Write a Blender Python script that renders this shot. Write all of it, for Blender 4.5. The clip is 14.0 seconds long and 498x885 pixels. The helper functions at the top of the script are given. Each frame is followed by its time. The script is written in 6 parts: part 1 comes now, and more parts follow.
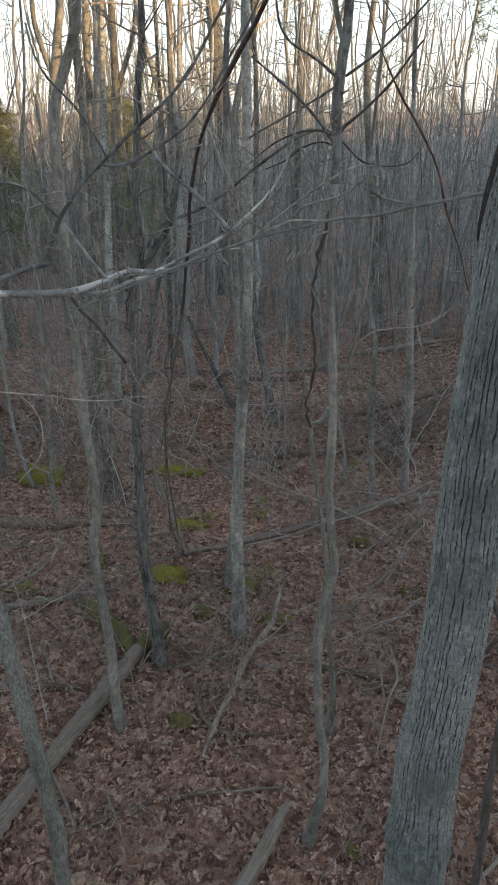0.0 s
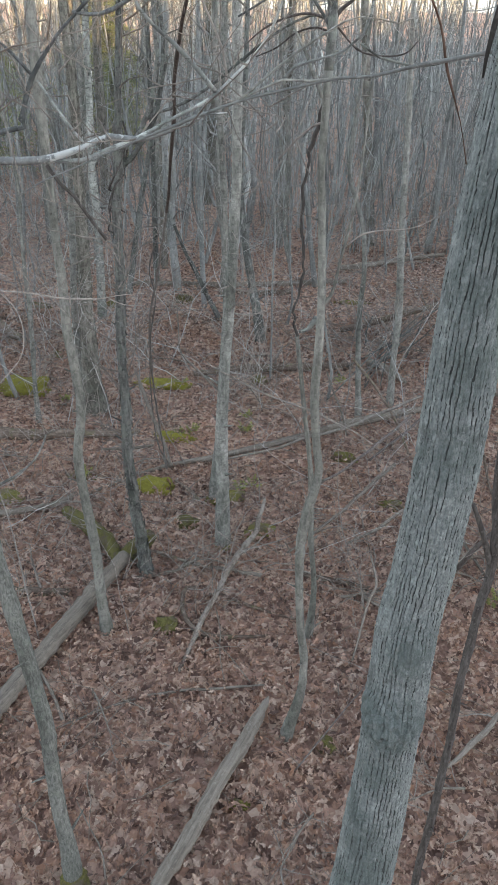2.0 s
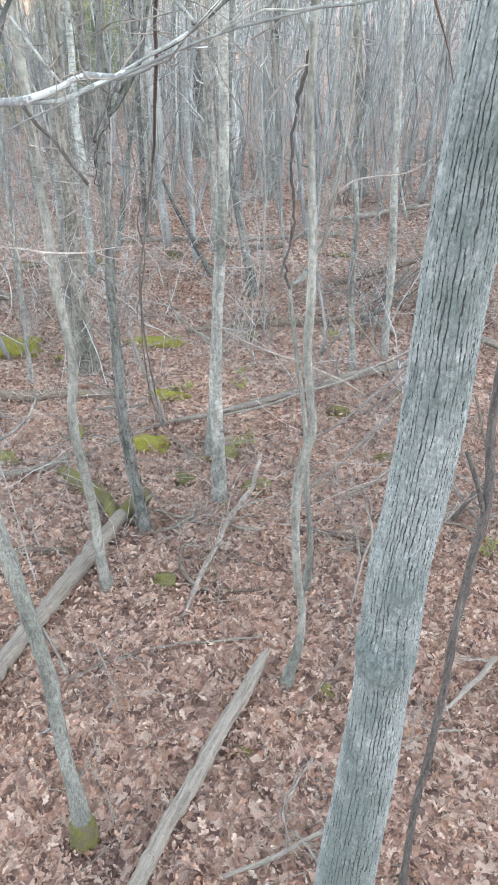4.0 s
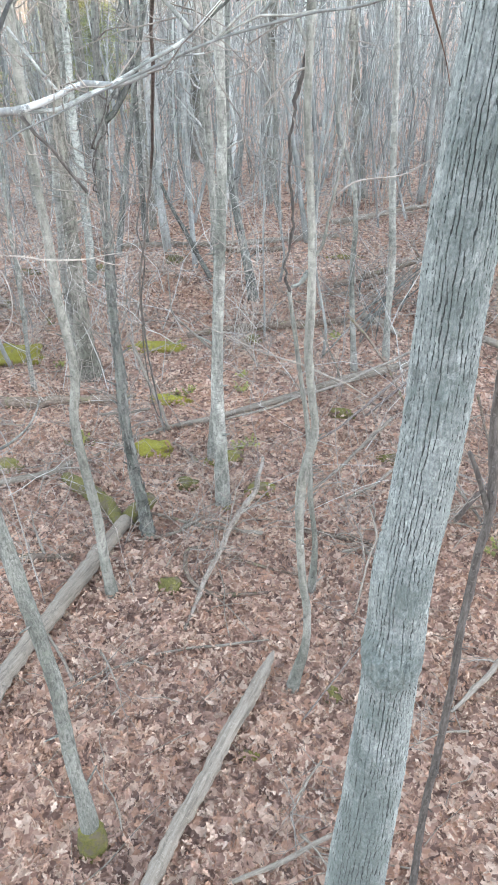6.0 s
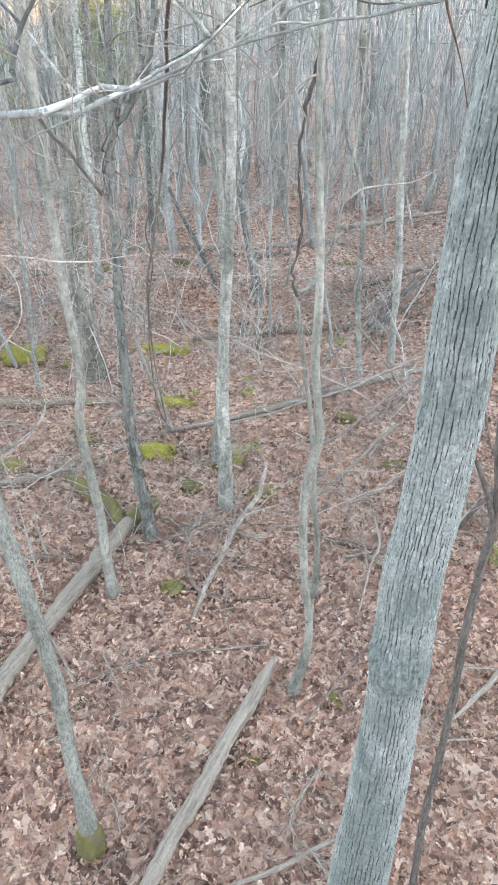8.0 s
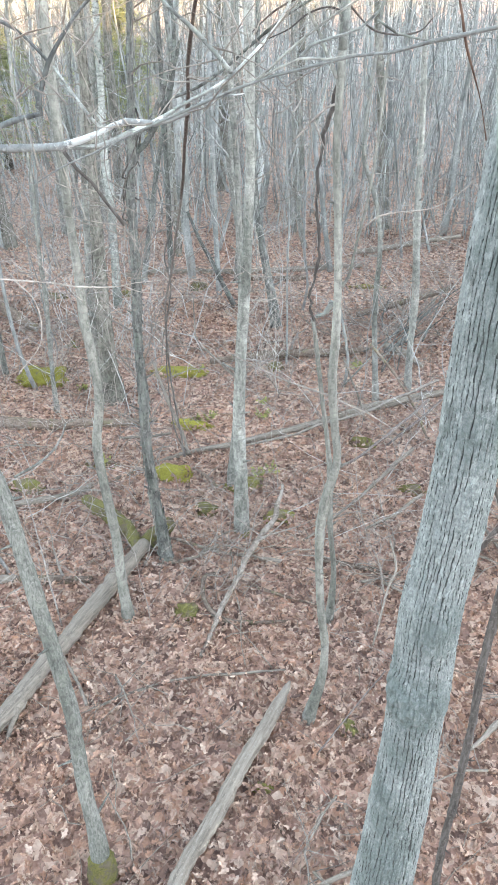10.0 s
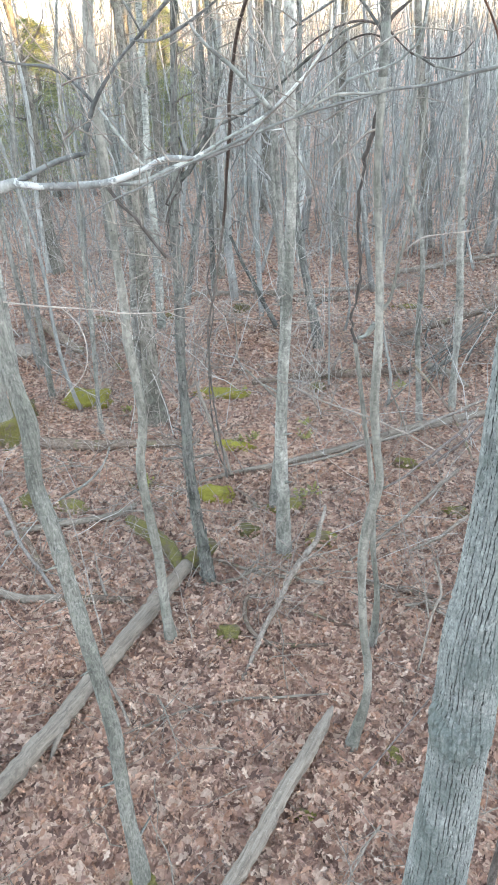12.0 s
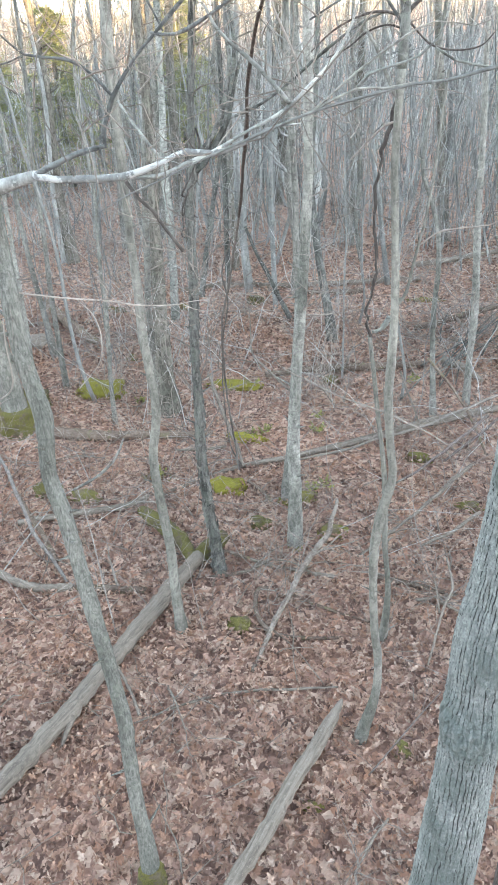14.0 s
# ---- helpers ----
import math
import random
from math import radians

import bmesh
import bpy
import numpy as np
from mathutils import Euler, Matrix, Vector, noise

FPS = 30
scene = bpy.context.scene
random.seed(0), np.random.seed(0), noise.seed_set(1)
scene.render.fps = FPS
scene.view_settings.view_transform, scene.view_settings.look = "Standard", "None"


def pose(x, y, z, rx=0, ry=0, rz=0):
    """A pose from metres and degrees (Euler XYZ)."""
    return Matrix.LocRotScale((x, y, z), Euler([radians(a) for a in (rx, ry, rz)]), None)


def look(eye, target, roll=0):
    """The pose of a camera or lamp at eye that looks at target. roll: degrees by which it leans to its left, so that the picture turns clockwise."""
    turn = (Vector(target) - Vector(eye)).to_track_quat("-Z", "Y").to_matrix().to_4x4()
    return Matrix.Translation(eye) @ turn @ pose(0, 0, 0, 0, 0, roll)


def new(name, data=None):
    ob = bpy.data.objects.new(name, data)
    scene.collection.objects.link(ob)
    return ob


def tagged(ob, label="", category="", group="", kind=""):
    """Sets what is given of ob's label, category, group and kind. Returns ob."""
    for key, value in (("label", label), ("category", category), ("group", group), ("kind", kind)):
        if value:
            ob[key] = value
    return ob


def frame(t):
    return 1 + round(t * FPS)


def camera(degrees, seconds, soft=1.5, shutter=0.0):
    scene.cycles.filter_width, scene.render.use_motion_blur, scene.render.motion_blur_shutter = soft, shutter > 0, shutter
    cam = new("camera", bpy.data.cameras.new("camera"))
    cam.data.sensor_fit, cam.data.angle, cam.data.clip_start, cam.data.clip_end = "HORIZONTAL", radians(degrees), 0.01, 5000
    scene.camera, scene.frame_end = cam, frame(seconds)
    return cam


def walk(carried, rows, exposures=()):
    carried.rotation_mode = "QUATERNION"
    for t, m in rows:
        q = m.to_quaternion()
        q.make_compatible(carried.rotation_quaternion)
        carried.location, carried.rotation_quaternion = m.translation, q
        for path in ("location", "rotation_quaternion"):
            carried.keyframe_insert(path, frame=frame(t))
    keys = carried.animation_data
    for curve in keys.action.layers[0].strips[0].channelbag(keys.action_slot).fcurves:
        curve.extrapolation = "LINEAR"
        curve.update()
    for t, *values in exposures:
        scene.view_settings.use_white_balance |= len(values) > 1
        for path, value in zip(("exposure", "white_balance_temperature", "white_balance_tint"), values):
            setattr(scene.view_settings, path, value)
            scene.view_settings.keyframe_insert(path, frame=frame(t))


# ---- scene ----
cam = camera(38.3, 14.0, soft=1.15)
PATH = [
    (0, (0.195, 0.123, 4.568), (0.062, 1.933, 3.729), -0.2),
    (0.5, (0.199, 0.125, 4.55), (0.074, 1.915, 3.666), 0.3),
    (1, (0.198, 0.125, 4.525), (0.094, 1.88, 3.572), 0.9),
    (1.5, (0.198, 0.122, 4.516), (0.106, 1.853, 3.519), 1.3),
    (2, (0.198, 0.119, 4.497), (0.113, 1.826, 3.458), 1.2),
    (2.5, (0.199, 0.116, 4.484), (0.127, 1.795, 3.398), 1.4),
    (3, (0.203, 0.111, 4.475), (0.137, 1.762, 3.348), 1.3),
    (5.5, (0.211, 0.115, 4.48), (0.124, 1.757, 3.342), -1.6),
    (6, (0.209, 0.114, 4.479), (0.132, 1.762, 3.35), -0.9),
    (6.5, (0.205, 0.113, 4.471), (0.135, 1.761, 3.339), -0.1),
    (7, (0.206, 0.111, 4.473), (0.137, 1.755, 3.336), -0.6),
    (7.5, (0.199, 0.109, 4.478), (0.123, 1.757, 3.347), -0.4),
    (10, (0.19, 0.112, 4.492), (0.06, 1.797, 3.423), -0.5),
    (10.5, (0.194, 0.113, 4.503), (0.043, 1.805, 3.448), -1.5),
    (11, (0.194, 0.113, 4.513), (0.002, 1.819, 3.487), -2.3),
    (11.5, (0.195, 0.113, 4.512), (-0.04, 1.821, 3.498), -2.5),
    (12, (0.196, 0.113, 4.51), (-0.054, 1.815, 3.49), -2.6),
    (12.5, (0.196, 0.113, 4.509), (-0.051, 1.811, 3.482), -2.4),
    (13, (0.192, 0.114, 4.51), (-0.085, 1.802, 3.473), -2.5),
    (13.5, (0.191, 0.113, 4.512), (-0.098, 1.796, 3.472), -2.5),
    (14, (0.192, 0.113, 4.516), (-0.091, 1.799, 3.478), -2.5),
]
EXPOSURES = [(0, 1.70, 5960, 8), (1.0, 1.80, 5960, 8), (1.5, 2.18, 5980, 8), (2.4, 2.96, 5990, 8), (3.2, 3.61, 6000, 8), (5.3, 3.85, 6000, 8), (10.5, 3.86, 5950, 6), (11.2, 3.79, 5945, 6), (12.0, 3.64, 5930, 6), (14, 3.60, 5920, 6)]
walk(cam, [(t, look(eye, target, roll)) for t, eye, target, roll in PATH], EXPOSURES)

# ---------- world, sun ----------
SUN_EL, SUN_AZ = radians(7.0), radians(115)   # low evening sun from the right, a little behind
world = bpy.data.worlds.new("evening_sky")
scene.world = world
world.use_nodes = True
wn = world.node_tree.nodes
sky = wn.new("ShaderNodeTexSky")
sky.sky_type = "NISHITA"
sky.sun_disc = False
sky.sun_elevation, sky.sun_rotation = SUN_EL, SUN_AZ
sky.air_density, sky.dust_density, sky.ozone_density = 1.0, 0.6, 1.0
wn["Background"].inputs["Strength"].default_value = 0.15
veil = wn.new("ShaderNodeHueSaturation")   # thin evening haze washes the sky out
veil.inputs["Saturation"].default_value = 0.33
world.node_tree.links.new(sky.outputs["Color"], veil.inputs["Color"])
world.node_tree.links.new(veil.outputs["Color"], wn["Background"].inputs["Color"])
sun = new("sun", bpy.data.lights.new("sun", "SUN"))
sun.data.energy, sun.data.angle, sun.data.color = 3.2, radians(0.5), (1.0, 0.58, 0.22)
SUN_WAY = Vector((math.sin(SUN_AZ) * math.cos(SUN_EL), math.cos(SUN_AZ) * math.cos(SUN_EL), math.sin(SUN_EL)))
sun.matrix_basis = look(SUN_WAY * 60, (0, 0, 0))


# ---------- materials ----------
def shader(name):
    m = bpy.data.materials.new(name)
    m.use_nodes = True
    n, l = m.node_tree.nodes, m.node_tree.links
    return m, n, l, n["Principled BSDF"]


def ramp(n, l, source, stops, constant=False):
    r = n.new("ShaderNodeValToRGB")
    r.color_ramp.interpolation = "CONSTANT" if constant else "LINEAR"
    e = r.color_ramp.elements
    while len(e) < len(stops):
        e.new(0.5)
    for el, (p, c) in zip(e, stops):
        el.position, el.color = p, (*c, 1)
    l.new(source, r.inputs["Fac"])
    return r.outputs["Color"]


def noise_tex(n, l, coord, scale, detail=5, rough=0.6):
    t = n.new("ShaderNodeTexNoise")
    t.inputs["Scale"].default_value, t.inputs["Detail"].default_value, t.inputs["Roughness"].default_value = scale, detail, rough
    l.new(coord, t.inputs["Vector"])
    return t.outputs["Fac"]


def stretched(n, l, coord, s):
    m = n.new("ShaderNodeMapping")
    m.inputs["Scale"].default_value = s
    l.new(coord, m.inputs["Vector"])
    return m.outputs["Vector"]


def mixed(n, l, fac, a, b, mode="MIX"):
    x = n.new("ShaderNodeMix")
    x.data_type, x.blend_type = "RGBA", mode
    for socket, value in ((x.inputs[0], fac), (x.inputs[6], a), (x.inputs[7], b)):
        if isinstance(value, (int, float)):
            socket.default_value = value
        elif isinstance(value, tuple):
            socket.default_value = (*value, 1)
        else:
            l.new(value, socket)
    return x.outputs[2]


def coords(n, l):
    """Object coordinates, shifted by a random offset for each object."""
    c, o, v = n.new("ShaderNodeTexCoord"), n.new("ShaderNodeObjectInfo"), n.new("ShaderNodeVectorMath")
    s = n.new("ShaderNodeMath")
    s.operation, s.inputs[1].default_value = "MULTIPLY", 37.0
    l.new(o.outputs["Random"], s.inputs[0])
    l.new(c.outputs["Object"], v.inputs[0])
    l.new(s.outputs[0], v.inputs[1])
    return v.outputs[0], o.outputs["Random"]


def bumped(n, l, bsdf, height, strength, distance):
    b = n.new("ShaderNodeBump")
    b.inputs["Strength"].default_value, b.inputs["Distance"].default_value = strength, distance
    l.new(height, b.inputs["Height"])
    l.new(b.outputs["Normal"], bsdf.inputs["Normal"])


def bark(name, dark, mid, light, lichen, grain=60.0, squash=(1, 1, 0.12), patch=0.5, depth=0.006, vary=0.35, rings=0.0, each=0.0):
    m, n, l, bsdf = shader(name)
    c, rnd = coords(n, l)
    fine = noise_tex(n, l, stretched(n, l, c, squash), grain, 6, 0.7)
    base = ramp(n, l, fine, [(0.3, dark), (0.48, mid), (0.7, light)])
    blotch = noise_tex(n, l, c, 9.0, 7, 0.75)
    mask = ramp(n, l, blotch, [(patch, (0, 0, 0)), (patch + 0.035, (0.85, 0.85, 0.85))])
    base = mixed(n, l, mask, base, lichen)
    speck = ramp(n, l, noise_tex(n, l, c, 70.0, 5, 0.7), [(0.57, (0, 0, 0)), (0.61, (0.75, 0.75, 0.75))])
    base = mixed(n, l, speck, base, light)
    height = fine
    if rings:   # cross-wise scars, dark knots and broad weathering
        scar = ramp(n, l, noise_tex(n, l, stretched(n, l, c, (0.35, 0.35, 2.4)), 26.0, 4, 0.65), [(0.57, (0, 0, 0)), (0.61, (rings * 0.85,) * 3)])
        base = mixed(n, l, scar, base, dark)
        knot = ramp(n, l, noise_tex(n, l, stretched(n, l, c, (1, 1, 0.7)), 13.0, 3, 0.5), [(0.67, (0, 0, 0)), (0.70, (rings,) * 3)])
        base = mixed(n, l, knot, base, tuple(k * 0.6 for k in dark))
        stain = ramp(n, l, noise_tex(n, l, stretched(n, l, c, (1, 1, 0.35)), 4.0, 6, 0.7), [(0.36, (0.5, 0.52, 0.5)), (0.64, (1.22, 1.22, 1.22))])
        base = mixed(n, l, 1.0, base, stain, "MULTIPLY")
        height = mixed(n, l, 0.5, fine, scar, "SUBTRACT")
    tone = ramp(n, l, rnd, [(0, (1 - vary,) * 3), (1, (1 + vary * 0.4,) * 3)])
    base = mixed(n, l, 1.0, base, tone, "MULTIPLY")
    if each:   # every stem of a joined mass has its own tone
        g = n.new("ShaderNodeNewGeometry")
        base = mixed(n, l, 1.0, base, ramp(n, l, g.outputs["Random Per Island"], [(0, (1 - each,) * 3), (1, (1 + each,) * 3)]), "MULTIPLY")
    l.new(base, bsdf.inputs["Base Color"])
    bsdf.inputs["Roughness"].default_value = 0.85
    bsdf.inputs["Specular IOR Level"].default_value = 0.25
    bumped(n, l, bsdf, height, 0.8, depth)
    return m


UP, ALONG = (1, 1, 0.12), (0.07, 1, 1)
BARK_GREY = bark("bark_grey", (0.098, 0.094, 0.086), (0.215, 0.210, 0.194), (0.37, 0.362, 0.335), (0.35, 0.347, 0.316), 48, (1, 1, 0.45), 0.55, 0.004, 0.2, 0.5)
BARK_OLIVE = bark("bark_olive", (0.090, 0.087, 0.077), (0.180, 0.174, 0.156), (0.285, 0.276, 0.249), (0.240, 0.234, 0.209), 48, (1, 1, 0.35), 0.54, 0.003, 0.2, 0.3)
BARK_DARK = bark("bark_dark", (0.035, 0.034, 0.031), (0.105, 0.104, 0.098), (0.25, 0.252, 0.242), (0.17, 0.18, 0.16), 35, (1, 1, 0.25), 0.53, 0.008, 0.3, 0.5)
BARK_BROWN = bark("bark_brown", (0.027, 0.023, 0.021), (0.063, 0.054, 0.049), (0.126, 0.113, 0.105), (0.081, 0.073, 0.068), 80, UP, 0.6, 0.003)
BARK_PALE = bark("bark_pale", (0.110, 0.110, 0.106), (0.235, 0.238, 0.230), (0.42, 0.427, 0.41), (0.50, 0.508, 0.488), 40, (1, 1, 0.7), 0.54, 0.003, 0.2, 0.8)
BARK_BIRCH = bark("bark_birch", (0.080, 0.080, 0.073), (0.270, 0.275, 0.258), (0.460, 0.465, 0.437), (0.280, 0.285, 0.261), 18, (1, 1, 1.2), 0.56, 0.002, 0.1, 0.9)
BARK_RUST = bark("bark_rust", (0.05, 0.028, 0.019), (0.115, 0.066, 0.046), (0.21, 0.135, 0.10), (0.13, 0.08, 0.06), 80, UP, 0.6, 0.002)
BARK_SPLASHED = bark("bark_lichen_splashed", (0.09, 0.09, 0.087), (0.19, 0.193, 0.19), (0.30, 0.305, 0.30), (0.56, 0.565, 0.56), 40, (1, 1, 0.7), 0.49, 0.003, 0.1)
BARK_LIMB = bark("bark_limb", (0.045, 0.045, 0.046), (0.105, 0.107, 0.108), (0.21, 0.213, 0.214), (0.165, 0.170, 0.166), 60, (1, 1, 0.4), 0.54, 0.003, 0.2, 0.5)
TWIG = bark("twig_grey", (0.100, 0.101, 0.098), (0.190, 0.192, 0.187), (0.330, 0.333, 0.322), (0.220, 0.222, 0.215), 40, (1, 1, 0.2), 0.5, 0.001)
TWIG_SHRUB = bark("twig_shrub", (0.200, 0.192, 0.184), (0.345, 0.334, 0.322), (0.520, 0.505, 0.490), (0.385, 0.372, 0.358), 40, (1, 1, 0.2), 0.5, 0.001, each=0.45)
TWIG_DRY = bark("twig_dry", (0.195, 0.170, 0.150), (0.340, 0.300, 0.266), (0.520, 0.465, 0.418), (0.375, 0.332, 0.296), 40, (1, 1, 0.2), 0.5, 0.001)
TWIG_PALE = bark("twig_pale", (0.110, 0.096, 0.084), (0.205, 0.180, 0.159), (0.365, 0.325, 0.290), (0.245, 0.218, 0.194), 40, (1, 1, 0.2), 0.5, 0.001)
THICKET = bark("bark_thicket", (0.167, 0.171, 0.169), (0.315, 0.321, 0.319), (0.486, 0.495, 0.491), (0.351, 0.358, 0.354), 22, (1, 1, 0.1), 0.5, 0.003, 0.0, 0.4, 0.5)
FAR_BARK = bark("bark_far", (0.149, 0.151, 0.149), (0.284, 0.288, 0.286), (0.450, 0.456, 0.453), (0.324, 0.330, 0.324), 25, UP, 0.5, 0.004, 0.45, 0.6, 0.3)
DEADWOOD = bark("dead_wood", (0.090, 0.076, 0.064), (0.176, 0.152, 0.128), (0.272, 0.240, 0.205), (0.142, 0.121, 0.099), 46, ALONG, 0.57, 0.004, 0.25)
ROTTEN = bark("rotten_wood", (0.050, 0.036, 0.028), (0.130, 0.098, 0.078), (0.25, 0.202, 0.168), (0.13, 0.118, 0.066), 40, (0.3, 1, 1), 0.55, 0.006)

LEAF_STOPS = [(0.00, (0.090, 0.056, 0.047)), (0.14, (0.157, 0.102, 0.082)), (0.30, (0.229, 0.151, 0.123)), (0.46, (0.291, 0.199, 0.161)),
              (0.60, (0.311, 0.194, 0.137)), (0.70, (0.364, 0.262, 0.211)), (0.84, (0.406, 0.312, 0.256)), (0.97, (0.447, 0.362, 0.304))]


def leaf_material():
    m, n, l, bsdf = shader("dry_leaf")
    g = n.new("ShaderNodeNewGeometry")
    o = n.new("ShaderNodeObjectInfo")
    s = n.new("ShaderNodeMath")
    s.operation = "ADD"
    l.new(g.outputs["Random Per Island"], s.inputs[0])
    l.new(o.outputs["Random"], s.inputs[1])
    w = n.new("ShaderNodeMath")
    w.operation = "FRACT"
    l.new(s.outputs[0], w.inputs[0])
    base = ramp(n, l, w.outputs[0], LEAF_STOPS)
    c = n.new("ShaderNodeTexCoord").outputs["Object"]
    veins = noise_tex(n, l, c, 55.0, 4, 0.6)
    base = mixed(n, l, 0.55, base, ramp(n, l, veins, [(0.3, (0.55, 0.52, 0.5)), (0.7, (1.25, 1.22, 1.2))]), "MULTIPLY")
    drift = noise_tex(n, l, c, 0.9, 3, 0.5)
    base = mixed(n, l, 0.6, base, ramp(n, l, drift, [(0.35, (0.78, 0.80, 0.84)), (0.65, (1.22, 1.08, 0.94))]), "MULTIPLY")
    l.new(base, bsdf.inputs["Base Color"])
    bsdf.inputs["Roughness"].default_value = 0.6
    bsdf.inputs["Specular IOR Level"].default_value = 0.35
    bumped(n, l, bsdf, veins, 0.4, 0.004)
    return m


def litter_material():
    m, n, l, bsdf = shader("leaf_litter")
    c = n.new("ShaderNodeTexCoord").outputs["Object"]
    v = n.new("ShaderNodeTexVoronoi")
    v.inputs["Scale"].default_value = 19.0
    warp = n.new("ShaderNodeTexNoise")
    warp.inputs["Scale"].default_value = 30.0
    l.new(c, warp.inputs["Vector"])
    l.new(mixed(n, l, 0.03, c, warp.outputs["Color"], "ADD"), v.inputs["Vector"])
    sep = n.new("ShaderNodeSeparateColor")
    l.new(v.outputs["Color"], sep.inputs[0])
    base = ramp(n, l, sep.outputs[0], LEAF_STOPS)
    drift = noise_tex(n, l, c, 0.5, 4, 0.55)
    base = mixed(n, l, 0.6, base, ramp(n, l, drift, [(0.35, (1.10, 1.02, 0.98)), (0.65, (1.60, 1.37, 1.23))]), "MULTIPLY")
    l.new(base, bsdf.inputs["Base Color"])
    bsdf.inputs["Roughness"].default_value = 0.8
    bumped(n, l, bsdf, v.outputs["Distance"], 0.9, 0.05)
    return m


def moss_material(name, stops, bare):
    m, n, l, bsdf = shader(name)
    c, rnd = coords(n, l)
    f = noise_tex(n, l, c, 90.0, 5, 0.7)
    base = ramp(n, l, f, stops)
    patch = ramp(n, l, noise_tex(n, l, c, 8.0, 6, 0.7), [(bare, (0, 0, 0)), (bare + 0.09, (0.9, 0.9, 0.9))])
    base = mixed(n, l, patch, base, (0.125, 0.102, 0.075))
    base = mixed(n, l, 1.0, base, ramp(n, l, rnd, [(0, (0.72, 0.7, 0.74)), (1, (1.15, 1.12, 1.0))]), "MULTIPLY")
    l.new(base, bsdf.inputs["Base Color"])
    bsdf.inputs["Roughness"].default_value = 0.95
    bumped(n, l, bsdf, f, 1.0, 0.02)
    return m


def needle_material():
    m, n, l, bsdf = shader("conifer_needles")
    g = n.new("ShaderNodeNewGeometry")
    l.new(ramp(n, l, g.outputs["Random Per Island"], [(0, (0.09, 0.115, 0.06)), (0.5, (0.20, 0.225, 0.10)), (1, (0.33, 0.335, 0.14))]), bsdf.inputs["Base Color"])
    bsdf.inputs["Roughness"].default_value = 0.7
    return m


SCALY = bark("dead_branch_bark", (0.061, 0.049, 0.040), (0.155, 0.131, 0.110), (0.258, 0.227, 0.197), (0.267, 0.239, 0.208), 60, (0.5, 1, 1), 0.52, 0.004, 0.2)
BARK_OAK = bark("bark_oak", (0.060, 0.054, 0.046), (0.165, 0.151, 0.132), (0.32, 0.298, 0.266), (0.24, 0.235, 0.20), 42, (1, 1, 0.22), 0.52, 0.008, 0.2, 0.4)
BARK_FURROW = bark("bark_furrowed", (0.062, 0.061, 0.054), (0.152, 0.151, 0.136), (0.27, 0.268, 0.245), (0.20, 0.205, 0.175), 110, (1, 1, 0.16), 0.57, 0.010, 0.1, 0.3)
BARK_SHAG = bark("bark_shaggy", (0.050, 0.048, 0.044), (0.115, 0.112, 0.103), (0.225, 0.222, 0.208), (0.17, 0.176, 0.155), 60, (1, 1, 0.2), 0.54, 0.004, 0.1)
VINE_DARK = bark("bark_vine_dark", (0.036, 0.029, 0.026), (0.085, 0.070, 0.062), (0.17, 0.145, 0.13), (0.10, 0.085, 0.078), 60, UP, 0.58, 0.003)
VINE_GREY = bark("bark_vine_grey", (0.085, 0.076, 0.070), (0.165, 0.150, 0.140), (0.28, 0.258, 0.245), (0.19, 0.175, 0.165), 60, UP, 0.58, 0.003)
VINE_BARK = bark("bark_vine", (0.06, 0.049, 0.044), (0.13, 0.108, 0.098), (0.24, 0.208, 0.19), (0.125, 0.108, 0.10), 60, UP, 0.58, 0.003)
MOSS = moss_material("moss", [(0.3, (0.062, 0.058, 0.018)), (0.5, (0.135, 0.127, 0.032)), (0.72, (0.22, 0.205, 0.055))], 0.50)
MOSS_BRIGHT = moss_material("moss_bright", [(0.3, (0.10, 0.098, 0.016)), (0.5, (0.22, 0.21, 0.028)), (0.72, (0.34, 0.32, 0.055))], 0.58)
LEAF, LITTER, NEEDLES = leaf_material(), litter_material(), needle_material()


# ---------- mesh helpers ----------
class Bag:
    """Gathers verts and faces of one mesh."""

    def __init__(self):
        self.verts, self.faces, self.count = [], [], 0

    def add(self, verts, faces):
        self.verts.append(np.asarray(verts, float))
        self.faces += [[i + self.count for i in f] for f in faces]
        self.count += len(verts)

    def mesh(self, name, material, smooth=True):
        me = bpy.data.meshes.new(name)
        me.from_pydata(np.concatenate(self.verts).tolist(), [], self.faces)
        if smooth:
            me.shade_smooth()
        me.materials.append(material)
        return me


def part(name, data, parent=None, label=""):
    ob = new(name, data)
    ob.parent = parent
    return tagged(ob, label)


def smooth_path(pts, step):
    """A Catmull-Rom curve through rows of x, y, z, radius."""
    p = np.asarray(pts, float)
    p = np.vstack([2 * p[0] - p[1], p, 2 * p[-1] - p[-2]])
    p[0, 3], p[-1, 3] = p[1, 3], p[-2, 3]
    out = []
    for a, b, c, d in zip(p, p[1:], p[2:], p[3:]):
        n = max(1, int(np.linalg.norm(c[:3] - b[:3]) / step))
        t = (np.arange(n) / n)[:, None]
        out.append(0.5 * (2 * b + (c - a) * t + (2 * a - 5 * b + 4 * c - d) * t**2 + (3 * b - a - 3 * c + d) * t**3))
    out = np.vstack(out + [p[-2:-1]])
    out[:, 3] = np.maximum(out[:, 3], 0.0006)
    return out


